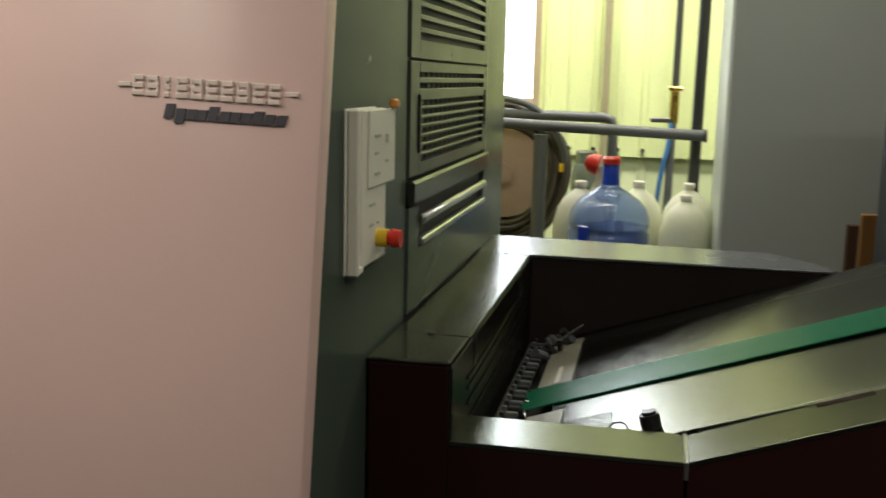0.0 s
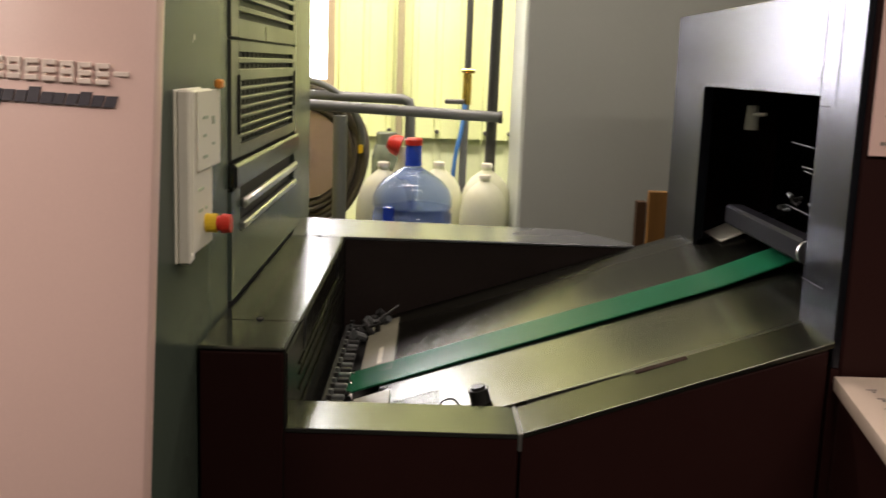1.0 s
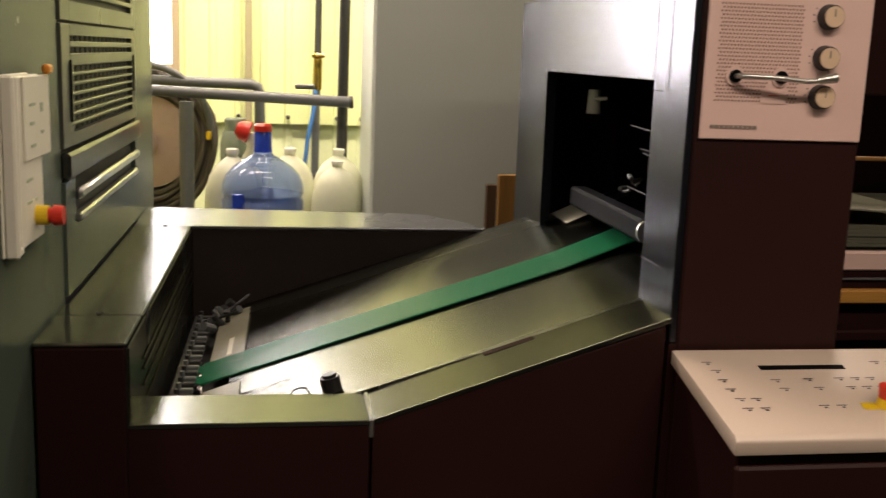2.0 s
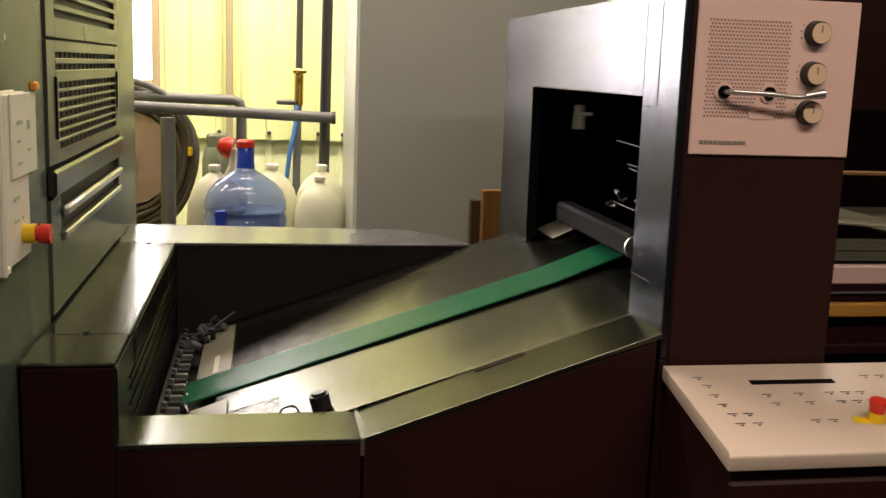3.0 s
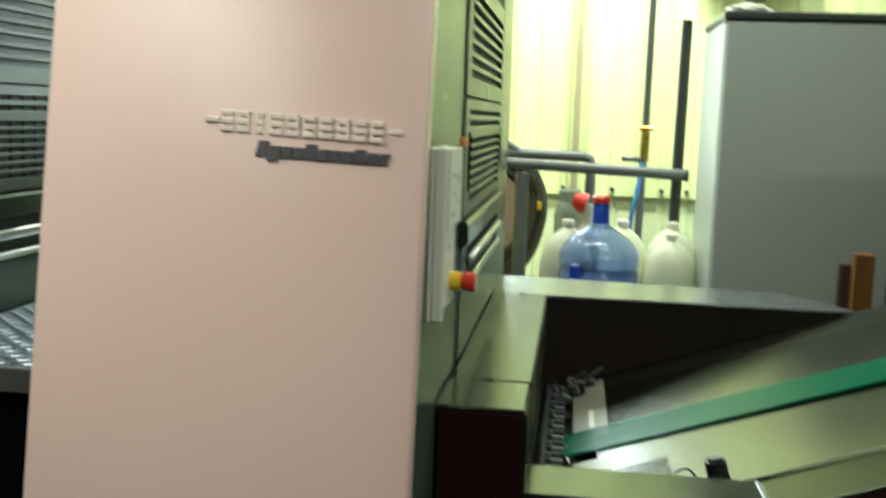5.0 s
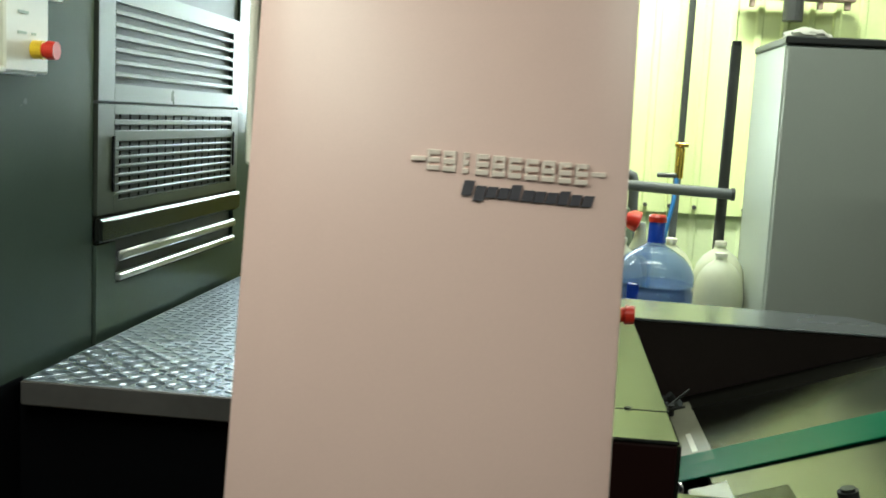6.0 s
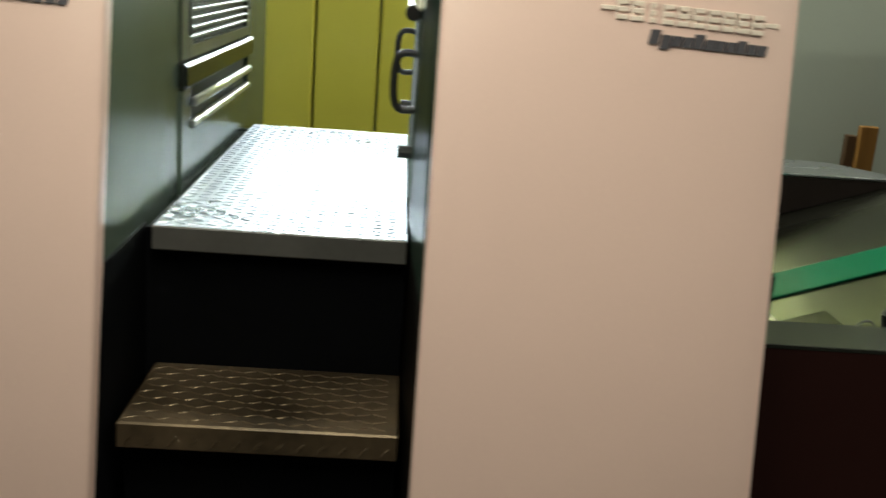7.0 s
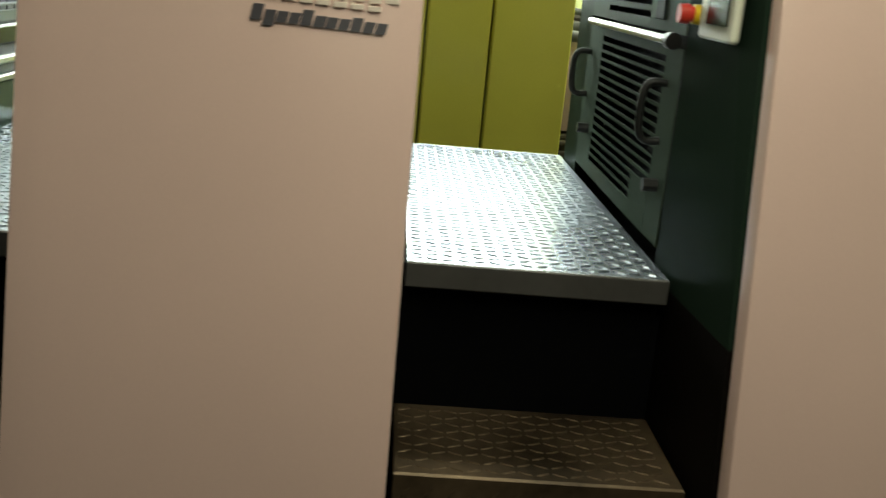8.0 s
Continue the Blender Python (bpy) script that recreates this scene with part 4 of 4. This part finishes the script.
wb = thing("water_bottle", 0.262, 2.27, BZ, "large translucent blue water bottle with red cap", "bottle")
R = 0.136
prof = [(0.118, 0.0), (R, 0.018), (R, 0.10), (R - 0.006, 0.108), (R - 0.006, 0.118), (R, 0.126), (R, 0.205), (R - 0.005, 0.212), (R - 0.005, 0.222), (R, 0.23), (R - 0.002, 0.262), (0.122, 0.290), (0.098, 0.318), (0.062, 0.342), (0.036, 0.356), (0.029, 0.365), (0.0275, 0.380)]
part("shell", lathe(B(), prof, 0.262, 2.27, BZ, 40), BOTTLE, wb, "", True)
part("water", lathe(B(), [(0.112, 0.004), (R - 0.008, 0.022), (R - 0.008, 0.222), (R - 0.010, 0.226)], 0.262, 2.27, BZ, 36), WATER, wb, "clear water", True)
part("neck", lathe(B(), [(0.030, 0.366), (0.0285, 0.385), (0.0275, 0.432), (0.0265, 0.434)], 0.262, 2.27, BZ, 28), BOTTLE_DEEP, wb, "deep blue neck", True)
part("cap", lathe(B(), [(0.030, 0.4345), (0.030, 0.452), (0.024, 0.459)], 0.262, 2.27, BZ, 28), RED, wb, "red cap", True)
part("label_patch", rbox(B(), 0.168, 0.206, 2.150, 2.168, BZ + 0.160, BZ + 0.238, 0.003), BOTTLE_DEEP, wb, "deep blue patch")
bm = B()
lathe(bm, [(0.030, 0.0), (0.038, 0.004), (0.034, 0.03), (0.018, 0.05)], 0.0, 0.0, 0.0, 24)
bmesh.ops.transform(bm, matrix=Matrix.Translation((0.214, 2.42, BZ + 0.415)) @ Euler((0, radians(-70), 0)).to_matrix().to_4x4(), verts=bm.verts)
fun = thing("red_funnel", 0.21, 2.44, BZ, "red plastic funnel on a pale bottle", "funnel")
part("cone", bm, RED, fun, "", True)
part("stem_bottle", lathe(B(), [(0.05, 0.0), (0.05, 0.30), (0.02, 0.36), (0.018, 0.415)], 0.222, 2.44, BZ, 20), JUG, fun, "", True)

sb = thing("plastic_canister", 0.155, 2.63, BZ, "smoky grey-green plastic canister behind the bottles", "canister")
part("shell", lathe(B(), [(0.05, 0.0), (0.055, 0.01), (0.055, 0.36), (0.045, 0.40), (0.040, 0.405), (0.040, 0.445), (0.034, 0.452)], 0.155, 2.63, BZ, 24), SMOKY, sb, "", True)


def jug(x, y, r, h, label, squash=0.8):
    j = thing("plastic_jug", x, y, BZ, label, "jug", "jugs on the bench")
    prof = [(r * 0.9, 0.0), (r, 0.02), (r, h * 0.52), (r * 0.96, h * 0.62), (r * 0.84, h * 0.74), (r * 0.60, h * 0.84), (r * 0.30, h * 0.905), (0.019, h * 0.925), (0.019, h * 0.955)]
    part("shell", lathe(B(), prof, x, y, BZ, 32, squash), JUG, j, "", True)
    part("cap", lathe(B(), [(0.0215, h * 0.956), (0.0215, h * 0.992), (0.018, h)], x, y, BZ, 20), CREAM, j, "", True)
    part("handle", tube(B(), curve_points([(x, y + r * 0.35, BZ + h * 0.90), (x, y + r * 0.75, BZ + h * 0.93), (x, y + r * 1.02, BZ + h * 0.80), (x, y + r * 0.85, BZ + h * 0.62)], 5), 0.011, 8), JUG, j, "", True)


jug(0.519, 2.50, 0.089, 0.318, "milky white plastic jug with pale cap")
jug(0.530, 2.60, 0.098, 0.350, "milky white plastic jug behind another jug")
jug(0.155, 2.40, 0.094, 0.362, "milky white plastic jug beside the blue bottle")
jug(0.352, 2.60, 0.094, 0.350, "milky white plastic jug behind the blue bottle")

# ---- pipes and hoses at the back wall ----
pr = thing("pipe_rack", 0.2, 2.8, 0.0, "grey painted pipe rail frame", "pipe rack")
bm = B()
tube(bm, [(-0.75, 2.745, 1.222), (0.575, 2.745, 1.179)], 0.021, 14)
part("front_rail", bm, PIPE, pr, "", True)
bm = B()
tube(bm, [(-0.75, 3.0, 1.238), (0.20, 3.0, 1.226), (0.225, 3.0, 1.215), (0.232, 3.0, 1.19), (0.232, 3.0, 0.0)], 0.021, 14)
part("rear_rail", bm, PIPE, pr, "", True)
part("post", rod(B(), (-0.030, 2.745, 0.0), (-0.030, 2.745, 1.165), 0.027, 16), PIPE, pr, "", True)
part("rail_end", rod(B(), (0.574, 2.745, 1.179), (0.588, 2.745, 1.179), 0.024, 16), PIPE_DARK, pr, "", True)
dp = thing("riser_pipe", 0.552, 2.79, 0.0, "dark upright pipe behind the grey rail", "pipe")
part("pipe", rod(B(), (0.542, 2.79, 0.0), (0.556, 2.79, 1.735), 0.0205, 16), PIPE_DARK, dp, "", True)
part("pipe_cap", rod(B(), (0.556, 2.79, 1.735), (0.556, 2.79, 1.752), 0.018, 16), RUBBER, dp, "", True)
wp = thing("water_pipe", 0.49, 3.6, 0.0, "dark upright wall pipe with brass valve and blue hose", "pipe")
part("pipe", rod(B(), (0.478, 3.62, 1.32), (0.490, 3.62, ZC - 0.002), 0.0155, 14), PIPE_DARK, wp, "", True)
part("lower_pipe", rod(B(), (0.462, 3.64, 0.0), (0.474, 3.62, 1.20), 0.018, 14), PIPE, wp, "", True)
bm = B()
rod(bm, (0.477, 3.61, 1.19), (0.478, 3.61, 1.33), 0.021, 14)
rod(bm, (0.477, 3.61, 1.30), (0.477, 3.57, 1.30), 0.013, 12)
rod(bm, (0.45, 3.60, 1.345), (0.51, 3.60, 1.345), 0.012, 12)
valve = part("valve", bm, BRASS, wp, "brass stop valve", True)
part("valve_lever", rbox(B(), 0.375, 0.465, 3.555, 3.575, 1.192, 1.214, 0.005), PIPE_DARK, valve)
part("blue_hose", tube(B(), curve_points([(0.470, 3.60, 1.19), (0.458, 3.57, 1.08), (0.430, 3.55, 0.92), (0.41, 3.55, 0.60), (0.42, 3.55, 0.02)], 8), 0.0105, 10), BLUE_HOSE, wp, "blue water hose", True)
wpost = thing("steel_post", 0.17, 3.65, 0.0, "pale galvanised steel wall post", "post")
part("channel", rbox(B(), 0.149, 0.179, 3.64, 3.70, 0.0, ZC - 0.002, 0.004), POST, wpost)
hr = thing("hose_reel", -0.12, 3.1, 0.0, "drum wound with brown hoses behind the pipe rack", "hose reel")
bm = B()
rod(bm, (-0.215, 3.03, 0.985), (-0.215, 3.22, 0.985), 0.185, 36)
rod(bm, (-0.215, 3.015, 0.985), (-0.215, 3.029, 0.985), 0.045, 20)
part("drum", bm, REEL, hr, "pinkish drum", True)
for k in range(14):
    r = 0.200 + 0.0145 * (k // 2) - 0.006 * (k % 2)
    y = 3.045 + 0.075 * (k % 2) + 0.010 * math.sin(k * 2.1)
    pts = [(-0.215 + (r * 0.93 + 0.006 * math.sin(3 * a + k)) * math.cos(a), y + 0.014 * math.sin(2 * a + k), 0.985 + (r + 0.005 * math.cos(2 * a + k)) * math.sin(a) * (1.0 if math.sin(a) > 0 else 1.08)) for a in (2 * math.pi * j / 44 for j in range(45))]
    part("hose_loop", tube(B(), pts, 0.0125, 9), HOSE, hr, "", True)
part("hose_tail", tube(B(), curve_points([(0.035, 3.05, 0.99), (0.03, 3.02, 1.10), (-0.03, 3.0, 1.21), (-0.16, 2.99, 1.285), (-0.40, 3.0, 1.30)], 8), 0.014, 10), PIPE, hr, "pale grey hose end", True)
part("stand", rbox(B(), -0.265, -0.165, 3.16, 3.24, 0.0, 0.80, 0.004), PIPE_DARK, hr)
part("yellow_clip", rbox(B(), 0.022, 0.040, 3.0, 3.03, 1.00, 1.035, 0.004), YELLOW, hr)

# ---- timber pieces beside the feeder ----
wd = thing("timber_offcut", 1.05, 2.02, 0.0, "upright varnished brown wooden board", "board")
part("board", rbox(B(), 1.012, 1.072, 2.0, 2.03, 0.0, 1.0, 0.003), WOOD, wd)
wd = thing("timber_offcut", 0.99, 2.03, 0.0, "upright wooden board with shadow put into its colour", "board")
part("board", rbox(B(), 0.978, 1.010, 2.02, 2.05, 0.0, 0.965, 0.003), WOOD_DARK, wd)
